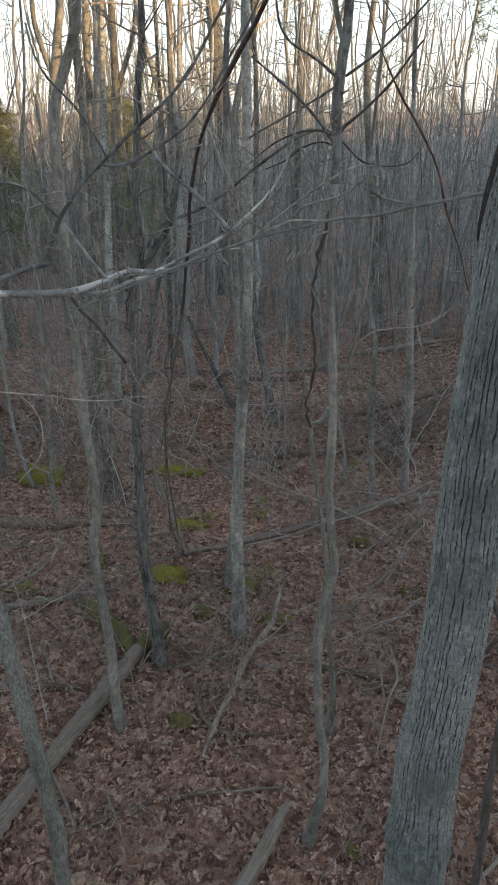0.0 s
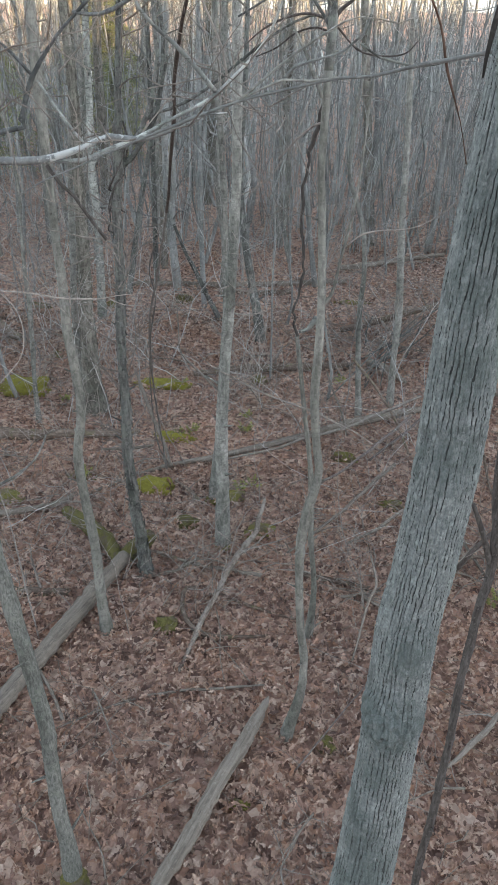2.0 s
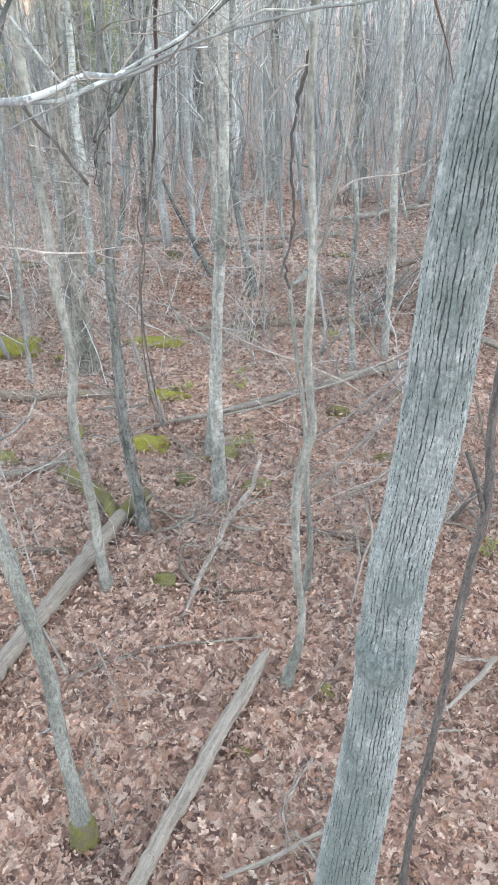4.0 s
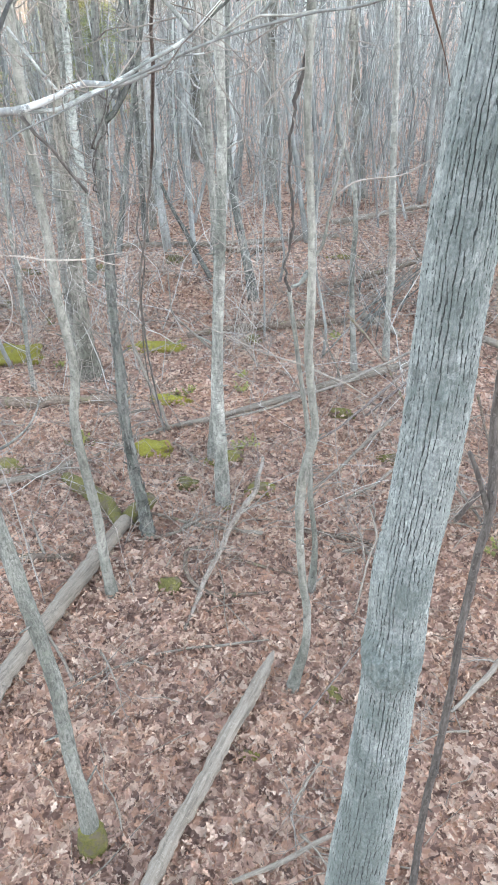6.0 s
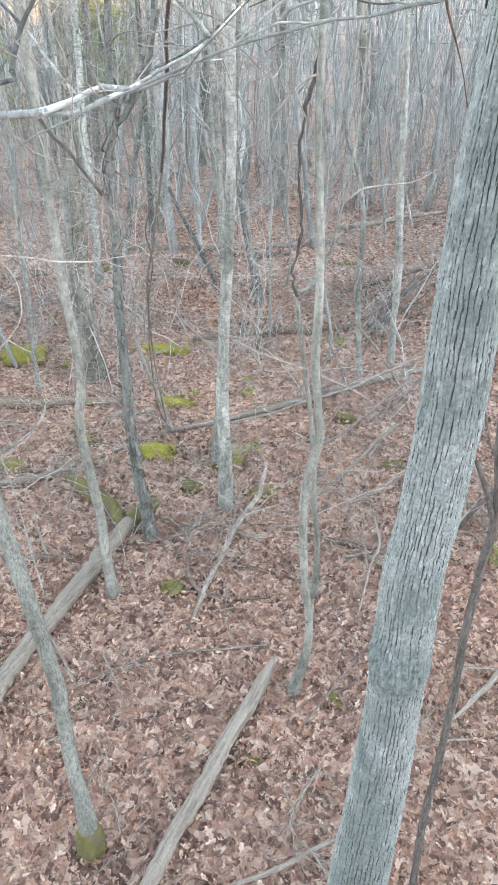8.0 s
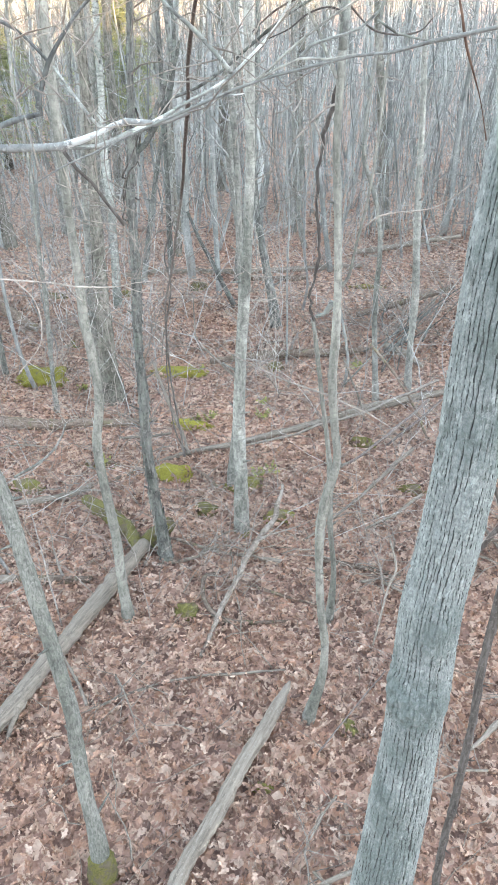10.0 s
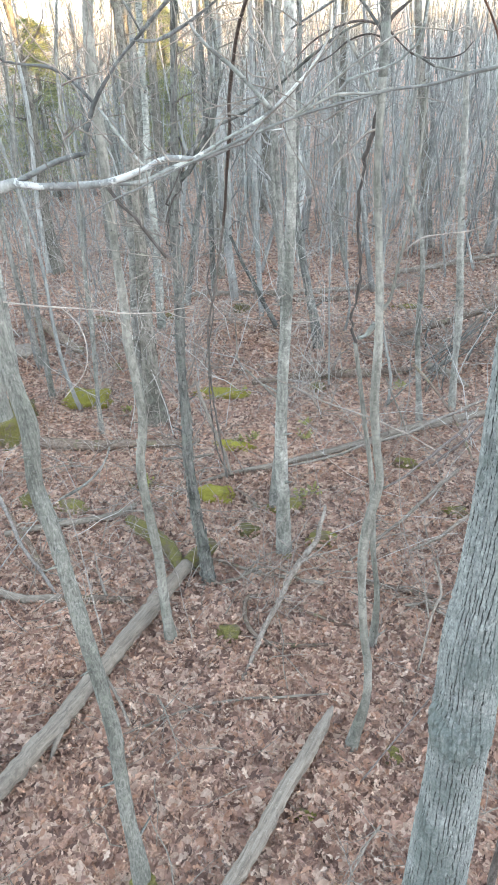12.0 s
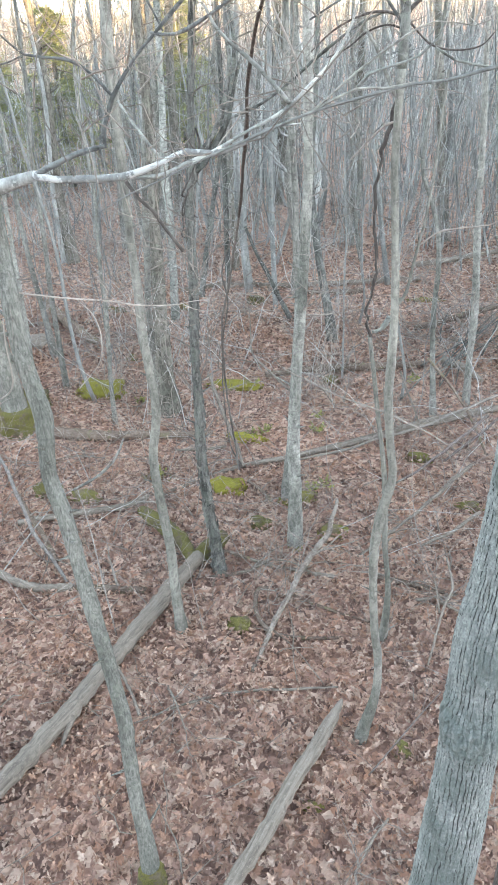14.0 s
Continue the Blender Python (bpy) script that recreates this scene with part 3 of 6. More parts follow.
    for pts, mat, label in (([(0.383, 0.930, 4.440, 0.0010), (0.383, 0.930, 4.457, 0.0020), (0.386, 0.930, 4.488, 0.0030), (0.390, 0.930, 4.514, 0.0030), (0.395, 0.930, 4.545, 0.0030), (0.399, 0.930, 4.573, 0.0010)], BARK_STUB, "dark broken limb stub"), ([(-0.285, 1.400, 4.203, 0.0008), (-0.227, 1.400, 4.234, 0.0016), (-0.173, 1.400, 4.255, 0.0016), (-0.119, 1.400, 4.279, 0.0016), (-0.008, 1.400, 4.323, 0.0024), (0.106, 1.400, 4.365, 0.0024), (0.187, 1.400, 4.385, 0.0024), (0.265, 1.400, 4.402, 0.0024), (0.316, 1.400, 4.406, 0.0024), (0.384, 1.400, 4.422, 0.0032), (0.447, 1.400, 4.434, 0.0032), (0.555, 1.400, 4.455, 0.0032), (0.630, 1.400, 4.464, 0.0032)], TWIG, "long slender limb"),
                            ([(0.106, 1.400, 4.366, 0.0020), (0.142, 1.400, 4.384, 0.0020), (0.177, 1.400, 4.398, 0.0020), (0.222, 1.400, 4.397, 0.0020), (0.265, 1.400, 4.404, 0.0020)], BARK_GREY, ""), ([(0.106, 1.400, 4.366, 0.0020), (0.176, 1.400, 4.422, 0.0020), (0.243, 1.400, 4.466, 0.0020), (0.291, 1.400, 4.487, 0.0010), (0.350, 1.400, 4.479, 0.0010), (0.375, 1.400, 4.488, 0.0010)], BARK_GREY, ""), ([(0.177, 1.450, 4.395, 0.0030), (0.194, 1.450, 4.414, 0.0030), (0.230, 1.450, 4.425, 0.0020), (0.273, 1.450, 4.438, 0.0020), (0.302, 1.450, 4.463, 0.0020), (0.312, 1.450, 4.493, 0.0020), (0.316, 1.450, 4.530, 0.0010)], BARK_PALE, "pale limb"), ([(0.298, 1.450, 4.449, 0.0020), (0.331, 1.450, 4.430, 0.0020), (0.363, 1.450, 4.423, 0.0020), (0.403, 1.450, 4.418, 0.0010), (0.446, 1.450, 4.427, 0.0010)], BARK_DARK, "")):
        bag = Bag()
        sweep(bag, local(smooth_path(pts, 0.02), base), 8, 0.03, rng)
        part("limb", bag.mesh("limb", mat), ob, label)
    bag = Bag()
    boughs(bag, path, rng, 12, 5.7, 9.0, 1.5, 0.016, 2, 4)
    tagged(part("crown", bag.mesh("crown", TWIG_PALE), ob), kind="stuff")


def ridged_bark(name, dark, mid, light, lichen, algae):
    """Grey plates with pale lichen, and dark green algae in patches and round the knots."""
    m, n, l, bsdf = shader(name)
    c = n.new("ShaderNodeTexCoord").outputs["Object"]
    fine = noise_tex(n, l, stretched(n, l, c, (1, 1, 0.6)), 230, 7, 0.75)
    base = ramp(n, l, fine, [(0.33, dark), (0.5, mid), (0.67, light)])
    blotch = ramp(n, l, noise_tex(n, l, stretched(n, l, c, (1, 1, 0.8)), 14, 8, 0.8), [(0.575, (0, 0, 0)), (0.61, (0.8, 0.8, 0.8))])
    base = mixed(n, l, blotch, base, tuple(k * 0.58 for k in mid))
    pale = ramp(n, l, noise_tex(n, l, stretched(n, l, c, (1, 1, 0.75)), 75, 7, 0.75), [(0.55, (0, 0, 0)), (0.60, (0.5, 0.5, 0.5))])
    base = mixed(n, l, pale, base, lichen)
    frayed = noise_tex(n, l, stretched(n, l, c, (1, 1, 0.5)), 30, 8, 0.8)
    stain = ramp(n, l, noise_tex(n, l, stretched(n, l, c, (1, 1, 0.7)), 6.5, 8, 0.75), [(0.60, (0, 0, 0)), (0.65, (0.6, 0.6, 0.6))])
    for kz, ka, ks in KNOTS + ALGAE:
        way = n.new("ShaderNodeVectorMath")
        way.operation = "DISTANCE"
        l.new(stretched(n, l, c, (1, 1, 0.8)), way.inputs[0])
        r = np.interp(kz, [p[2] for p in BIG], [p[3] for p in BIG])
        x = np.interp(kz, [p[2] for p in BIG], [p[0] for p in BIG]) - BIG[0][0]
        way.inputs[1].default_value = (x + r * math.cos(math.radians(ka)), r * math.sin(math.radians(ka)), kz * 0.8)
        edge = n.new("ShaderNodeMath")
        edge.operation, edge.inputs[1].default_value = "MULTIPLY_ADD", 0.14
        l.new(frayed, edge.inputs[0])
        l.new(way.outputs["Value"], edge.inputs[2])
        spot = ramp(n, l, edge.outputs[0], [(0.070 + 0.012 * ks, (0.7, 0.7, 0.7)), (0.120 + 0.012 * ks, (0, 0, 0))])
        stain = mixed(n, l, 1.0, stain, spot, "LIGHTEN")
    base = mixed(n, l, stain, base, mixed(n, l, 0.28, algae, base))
    l.new(base, bsdf.inputs["Base Color"])
    bsdf.inputs["Roughness"].default_value = 0.9
    bsdf.inputs["Specular IOR Level"].default_value = 0.2
    bumped(n, l, bsdf, fine, 0.9, 0.004)
    return m


BARK_STUB = bark("bark_stub", (0.018, 0.016, 0.015), (0.038, 0.034, 0.031), (0.075, 0.069, 0.063), (0.05, 0.047, 0.042), 90, UP, 0.58, 0.004)
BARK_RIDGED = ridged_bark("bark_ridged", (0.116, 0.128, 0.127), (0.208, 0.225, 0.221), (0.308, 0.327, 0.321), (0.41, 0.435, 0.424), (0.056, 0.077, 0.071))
# near-black bark tone that stands in for shade inside the furrows
BARK_FURROW_SHADE = bark("bark_furrow_shade", (0.030, 0.032, 0.031), (0.052, 0.056, 0.054), (0.085, 0.090, 0.087), (0.06, 0.066, 0.062), 90, UP, 0.6, 0.002, 0.0)
near_tree()


def hanging(name, label, pts, material, category="branch", twigs=0, seed=1, lower=None, change=0.0):
    """A stem through the given points; below the height of change its bark is of the lower kind."""
    rng = np.random.default_rng(seed)
    base = pts[0][:3]
    ob = thing(name, base, label, category)
    path = local(smooth_path(pts, 0.02), base)
    path[:, :2] += [(0.8 * q[3] * noise.noise((q[2] * 7.0, seed, 0.5)), 0.8 * q[3] * noise.noise((q[2] * 7.0, seed, 5.5))) for q in path]
    path[:, 3] *= [1 + 0.25 * noise.noise((q[2] * 16.0, seed, 2.5)) for q in path]
    split = int(np.searchsorted(path[:, 2], change)) if lower else 0
    for rows, wood_of in ((path[:split + 1], lower), (path[split:], material)):
        if len(rows) > 1:
            bag = Bag()
            sweep(bag, rows, 8, 0.05, rng)
            part("stem", bag.mesh("stem", wood_of), ob)
    if twigs:
        bag = Bag()
        for _ in range(twigs):
            q = path[rng.integers(len(path) // 6, len(path))]
            grow(bag, q[:3], rng.normal(size=3) + (0, 0, 0.3), rng.uniform(0.15, 0.5), q[3] * 0.5, rng, 1, 0.2, 3)
        tagged(part("crown", bag.mesh("crown", TWIG_PALE), ob), kind="stuff")
    return ob


hanging("vine", "rust-brown thin vine stem hanging from the canopy", [(0.498, 1.450, 4.270, 0.0010), (0.477, 1.450, 4.335, 0.0010), (0.443, 1.450, 4.412, 0.0020), (0.422, 1.450, 4.477, 0.0020), (0.383, 1.450, 4.543, 0.0020), (0.340, 1.450, 4.607, 0.0020), (0.286, 1.450, 4.726, 0.0010)] + [(0.2, 1.45, 5.0, 0.004), (0.1, 1.4, 6.0, 0.004)], BARK_RUST, "vine")
hanging("vine", "grey-brown woody vine arching up from the forest floor", [(-1.063, 6.830, 0.000, 0.0120), (-1.079, 6.700, 0.536, 0.0100), (-0.990, 6.000, 1.494, 0.0092), (-0.831, 5.200, 2.416, 0.0085), (-0.728, 4.900, 2.756, 0.0082), (-0.54, 4.2, 3.29, 0.0072), (-0.382, 3.600, 3.726, 0.0068), (-0.208, 2.700, 4.146, 0.0062), (-0.140, 2.350, 4.335, 0.0056), (-0.084, 2.150, 4.476, 0.0055), (-0.015, 2.000, 4.601, 0.0055), (0.048, 1.900, 4.693, 0.0056), (0.108, 1.800, 4.771, 0.0058), (0.22, 1.6, 4.95, 0.009), (0.4, 1.3, 5.5, 0.009)], VINE_DARK, "vine", 6, 3, VINE_GREY, 3.6)
hanging("vine", "thin grey-brown vine twin beside a thicker one", [(-1.02, 6.90, 0.0, 0.008), (-1.12, 6.72, 0.40, 0.007), (-1.03, 6.05, 1.40, 0.006), (-0.86, 5.35, 2.25, 0.0055), (-0.73, 4.95, 2.70, 0.005), (-0.69, 4.6, 3.05, 0.0045), (-0.50, 3.95, 3.45, 0.004)], VINE_GREY, "vine", 8, 6)

# ---------- the front sapling with its pale limb ----------
LIMB = [(-0.572, 1.450, 4.220, 0.0140), (-0.498, 1.450, 4.238, 0.0130), (-0.456, 1.450, 4.250, 0.0120), (-0.420, 1.450, 4.260, 0.0110)]
tree("smooth grey-green leaning sapling with a mossy foot", [(-0.876, 2.289, 0.000, 0.0593), (-0.894, 2.348, 0.349, 0.0482), (-0.929, 2.402, 0.666, 0.0413), (-0.951, 2.467, 1.044, 0.0396), (-0.966, 2.513, 1.319, 0.0396), (-1.136, 2.687, 2.340, 0.0387), (-1.167, 2.715, 2.505, 0.0396), (-1.207, 2.742, 2.663, 0.0370), (-1.203, 2.771, 2.833, 0.0378), (-1.202, 2.794, 2.969, 0.0421), (-1.234, 2.816, 3.100, 0.0396), (-1.268, 2.846, 3.277, 0.0404), (-1.287, 2.891, 3.543, 0.0396), (-1.299, 2.930, 3.771, 0.0344)], BARK_FURROW, 7.5, 11,
     [([(-1.3, 2.92, 3.80, 0.026), (-1.05, 2.1, 3.92, 0.02)] + LIMB, BARK_PALE), ([(-0.420, 1.450, 4.260, 0.0056), (-0.348, 1.450, 4.290, 0.0049), (-0.308, 1.450, 4.303, 0.0049), (-0.272, 1.450, 4.310, 0.0042), (-0.276, 1.450, 4.322, 0.0050), (-0.248, 1.450, 4.388, 0.0042), (-0.199, 1.450, 4.450, 0.0028), (-0.167, 1.450, 4.479, 0.0028), (-0.101, 1.450, 4.538, 0.0035), (-0.035, 1.450, 4.590, 0.0028), (0.010, 1.450, 4.642, 0.0028), (0.039, 1.450, 4.690, 0.0028), (0.063, 1.450, 4.729, 0.0021), (0.090, 1.450, 4.789, 0.0021)], BARK_LIMB), ([(-0.420, 1.450, 4.260, 0.0090), (-0.382, 1.450, 4.253, 0.0070), (-0.316, 1.450, 4.253, 0.0070), (-0.250, 1.450, 4.256, 0.0070), (-0.205, 1.450, 4.268, 0.0060), (-0.167, 1.450, 4.282, 0.0050), (-0.124, 1.450, 4.299, 0.0050), (-0.073, 1.450, 4.295, 0.0050), (-0.016, 1.450, 4.312, 0.0040), (0.024, 1.450, 4.334, 0.0020), (0.083, 1.450, 4.342, 0.0010)], BARK_SPLASHED), ([(-0.250, 1.450, 4.255, 0.0040), (-0.175, 1.450, 4.258, 0.0040), (-0.131, 1.450, 4.276, 0.0040), (-0.072, 1.450, 4.298, 0.0040), (-0.026, 1.450, 4.323, 0.0030), (0.044, 1.450, 4.357, 0.0030), (0.083, 1.450, 4.387, 0.0030), (0.138, 1.450, 4.442, 0.0020), (0.165, 1.450, 4.490, 0.0020), (0.179, 1.450, 4.543, 0.0010)], BARK_PALE),
      ([(-0.246, 1.450, 4.389, 0.0028), (-0.278, 1.450, 4.424, 0.0028), (-0.315, 1.450, 4.449, 0.0028), (-0.360, 1.450, 4.454, 0.0021), (-0.397, 1.450, 4.460, 0.0021), (-0.439, 1.450, 4.495, 0.0014)], BARK_LIMB), ([(-0.397, 1.450, 4.460, 0.0014), (-0.428, 1.450, 4.449, 0.0014), (-0.451, 1.450, 4.444, 0.0014)], BARK_LIMB), ([(-0.240, 1.450, 4.384, 0.0020), (-0.208, 1.450, 4.335, 0.0030), (-0.186, 1.450, 4.304, 0.0030), (-0.167, 1.450, 4.284, 0.0020)], BARK_PALE), ([(-0.242, 1.450, 4.248, 0.0030), (-0.222, 1.450, 4.218, 0.0030), (-0.197, 1.450, 4.195, 0.0030), (-0.174, 1.450, 4.159, 0.0030), (-0.144, 1.450, 4.118, 0.0030)], BARK_BROWN), ([(-0.169, 1.450, 4.485, 0.0028), (-0.126, 1.450, 4.482, 0.0028), (-0.079, 1.450, 4.501, 0.0028), (-0.013, 1.450, 4.541, 0.0021), (0.032, 1.450, 4.591, 0.0021), (0.071, 1.450, 4.654, 0.0021), (0.099, 1.450, 4.697, 0.0021), (0.130, 1.450, 4.759, 0.0021)], BARK_LIMB),
      ([(-0.147, 1.450, 4.487, 0.0014), (-0.171, 1.450, 4.535, 0.0021), (-0.201, 1.450, 4.579, 0.0021), (-0.240, 1.450, 4.618, 0.0021), (-0.260, 1.450, 4.656, 0.0014), (-0.268, 1.450, 4.701, 0.0014)], BARK_LIMB), ([(-0.076, 1.450, 4.523, 0.0020), (-0.059, 1.450, 4.491, 0.0030), (-0.037, 1.450, 4.468, 0.0030), (-0.006, 1.450, 4.444, 0.0040), (0.026, 1.450, 4.414, 0.0040), (0.064, 1.450, 4.373, 0.0040)], BARK_PALE), ([(0.025, 1.500, 4.543, 0.0020), (0.033, 1.500, 4.511, 0.0020), (0.051, 1.500, 4.476, 0.0020), (0.070, 1.500, 4.435, 0.0020), (0.077, 1.500, 4.400, 0.0020), (0.075, 1.500, 4.335, 0.0020)], TWIG_PALE), ([(-1.031, 2.600, 2.696, 0.0060), (-0.926, 2.600, 2.762, 0.0060), (-0.844, 2.600, 2.834, 0.0050), (-0.792, 2.600, 2.908, 0.0050), (-0.763, 2.600, 2.977, 0.0040)], BARK_GREY), ([(-0.864, 2.9, 3.482, 0.0024), (-0.852, 2.9, 3.521, 0.002), (-0.869, 2.9, 3.548, 0.0016), (-0.886, 2.9, 3.565, 0.0012)], TWIG_DRY), ([(-0.855, 2.9, 3.477, 0.0024), (-0.848, 2.9, 3.444, 0.0018), (-0.842, 2.9, 3.406, 0.0012)], TWIG_DRY), ([(-0.755, 2.9, 3.462, 0.0024), (-0.758, 2.9, 3.504, 0.0018), (-0.737, 2.9, 3.516, 0.0012)], TWIG_DRY), ([(-0.554, 2.9, 3.464, 0.0024), (-0.545, 2.9, 3.501, 0.0018), (-0.551, 2.9, 3.535, 0.0012)], TWIG_DRY), ([(-0.53, 2.9, 3.464, 0.0024), (-0.484, 2.9, 3.444, 0.002), (-0.437, 2.9, 3.437, 0.0016), (-0.38, 2.9, 3.44, 0.0012)], TWIG_DRY), ([(-0.453, 2.9, 3.472, 0.0024), (-0.395, 2.9, 3.481, 0.0018), (-0.382, 2.9, 3.501, 0.0012)], TWIG_DRY), ([(-0.753, 2.9, 3.459, 0.0024), (-0.744, 2.9, 3.419, 0.0018), (-0.718, 2.9, 3.399, 0.0012)], TWIG_DRY), ([(-1.415, 2.900, 3.544, 0.0034), (-1.268, 2.900, 3.508, 0.0042), (-1.143, 2.900, 3.492, 0.0034), (-1.018, 2.900, 3.482, 0.0034), (-0.844, 2.900, 3.472, 0.0034), (-0.723, 2.900, 3.457, 0.0034), (-0.575, 2.900, 3.460, 0.0026), (-0.489, 2.900, 3.478, 0.0016), (-0.381, 2.900, 3.492, 0.0016)], TWIG_DRY), ([(-0.994, 2.900, 3.480, 0.0023), (-0.929, 2.900, 3.407, 0.0023), (-0.909, 2.900, 3.304, 0.0023), (-0.938, 2.900, 3.181, 0.0023), (-1.052, 2.900, 3.050, 0.0023)], TWIG_DRY), ([(-1.182, 2.600, 3.507, 0.0026), (-1.197, 2.600, 3.387, 0.0026), (-1.198, 2.600, 3.261, 0.0034), (-1.220, 2.600, 3.188, 0.0034), (-1.293, 2.600, 3.132, 0.0026)], TWIG_DRY)], 3, 2.0, sides=20, step=0.03, twig_len=0.3, twig_r=0.003, spray=4)

# ---------- trees of the middle ground ----------
MID = "trees of the middle ground"


def gnarled(pts, seed):
    """The same stem with the small kinks of a woody vine."""
    rng = np.random.default_rng(seed)
    path = smooth_path(pts, 0.035)
    return [(q[0] + rng.normal() * 0.004, q[1] + rng.normal() * 0.004, q[2], q[3] * rng.uniform(0.8, 1.15)) for q in path]


tree("smooth grey sapling with a crooked stem", [(-1.165, 4.335, 0.000, 0.0500), (-1.176, 4.335, 0.390, 0.0410), (-1.178, 4.335, 0.925, 0.0370), (-1.208, 4.335, 1.356, 0.0350), (-1.223, 4.335, 1.750, 0.0340), (-1.163, 4.335, 2.114, 0.0310), (-1.172, 4.335, 2.449, 0.0310), (-1.191, 4.335, 2.683, 0.0300), (-1.186, 4.335, 3.045, 0.0290), (-1.193, 4.335, 3.312, 0.0260), (-1.184, 4.335, 4.305, 0.0280), (-1.165, 4.335, 4.591, 0.0280), (-1.088, 4.335, 4.781, 0.0270), (-1.025, 4.335, 4.937, 0.0250), (-0.991, 4.335, 5.088, 0.0230)], BARK_OLIVE, 9, 21, twigs=8, group=MID, sides=18, twig_len=0.5, twig_r=0.005)
tree("dark rough-barked crooked tree with a forked head", [(-0.970, 5.090, 0.000, 0.0630), (-0.999, 5.090, 0.436, 0.0460), (-1.038, 5.090, 0.930, 0.0410), (-1.054, 5.090, 1.384, 0.0370), (-1.038, 5.090, 1.751, 0.0380), (-1.041, 5.090, 2.140, 0.0280), (-1.026, 5.090, 2.457, 0.0330), (-1.001, 5.090, 2.795, 0.0320), (-0.997, 5.090, 3.071, 0.0290), (-0.988, 5.090, 3.366, 0.0280), (-0.958, 5.090, 3.557, 0.0330), (-0.935, 5.090, 3.931, 0.0210), (-0.858, 5.090, 4.722, 0.0200), (-0.813, 5.090, 5.177, 0.0170)], BARK_DARK, 9, 22, [([(-0.958, 5.090, 3.557, 0.0220), (-0.856, 5.090, 3.642, 0.0180), (-0.770, 5.090, 3.773, 0.0180), (-0.687, 5.090, 3.900, 0.0160), (-0.649, 5.090, 4.053, 0.0120), (-0.600, 5.090, 4.229, 0.0100)],), ([(-0.915, 5.090, 3.679, 0.0140), (-0.823, 5.090, 3.773, 0.0130), (-0.733, 5.090, 3.881, 0.0100), (-0.514, 5.090, 3.964, 0.0090), (-0.329, 5.090, 4.073, 0.0090), (-0.151, 5.090, 4.210, 0.0090), (-0.030, 5.090, 4.298, 0.0090), (0.121, 5.090, 4.398, 0.0080), (0.285, 5.090, 4.459, 0.0070), (0.418, 5.090, 4.425, 0.0060)], BARK_DARK), ([(-0.847, 5.090, 3.714, 0.0170), (-0.738, 5.090, 3.918, 0.0160), (-0.691, 5.090, 4.066, 0.0160), (-0.666, 5.090, 4.225, 0.0140), (-0.675, 5.090, 4.409, 0.0140), (-0.670, 5.090, 4.643, 0.0120)],)], 30, 0.8, MID, sides=18, step=0.03, rough=0.11, flakes=380, vines=3)
tree("straight pale grey young maple trunk", [(-0.308, 5.544, 0.000, 0.0720), (-0.308, 5.544, 0.629, 0.0630), (-0.317, 5.544, 1.238, 0.0550), (-0.297, 5.544, 1.788, 0.0470), (-0.265, 5.544, 2.286, 0.0470), (-0.236, 5.544, 2.739, 0.0430), (-0.213, 5.544, 3.154, 0.0370), (-0.200, 5.544, 3.534, 0.0340), (-0.207, 5.544, 4.378, 0.0360), (-0.216, 5.544, 4.900, 0.0320), (-0.218, 5.544, 5.224, 0.0290)], BARK_GREY, 10, 23, [([(-0.314, 5.544, 1.703, 0.0120), (-0.361, 5.544, 1.724, 0.0120), (-0.520, 5.544, 1.887, 0.0090), (-0.652, 5.544, 2.037, 0.0070), (-0.666, 5.544, 2.184, 0.0070), (-0.668, 5.544, 2.421, 0.0040)], TWIG_PALE)], twigs=9, low=2.0, group=MID, sides=20)
tree("grey trunk with a thick foot behind the maple", [(-0.449, 6.306, 0.000, 0.0780), (-0.408, 6.306, 0.784, 0.0450), (-0.356, 6.306, 1.645, 0.0340), (-0.344, 6.306, 2.243, 0.0300), (-0.359, 6.306, 2.737, 0.0260), (-0.364, 6.306, 3.189, 0.0250), (-0.421, 6.306, 4.140, 0.0250), (-0.425, 6.306, 4.948, 0.0220)], BARK_GREY, 10, 24, twigs=8, low=2.0, group=MID)
tree("thin pale whip of a sapling", [(0.022, 9.3, 0.0, 0.016), (0.02, 9.3, 0.667, 0.013), (0.006, 9.3, 1.288, 0.012), (0.013, 9.3, 2.072, 0.011), (-0.028, 9.3, 2.722, 0.009)], TWIG, 5.0, 48, twigs=22, low=0.4, group=MID, sides=8, twig_len=0.5, twig_r=0.004)
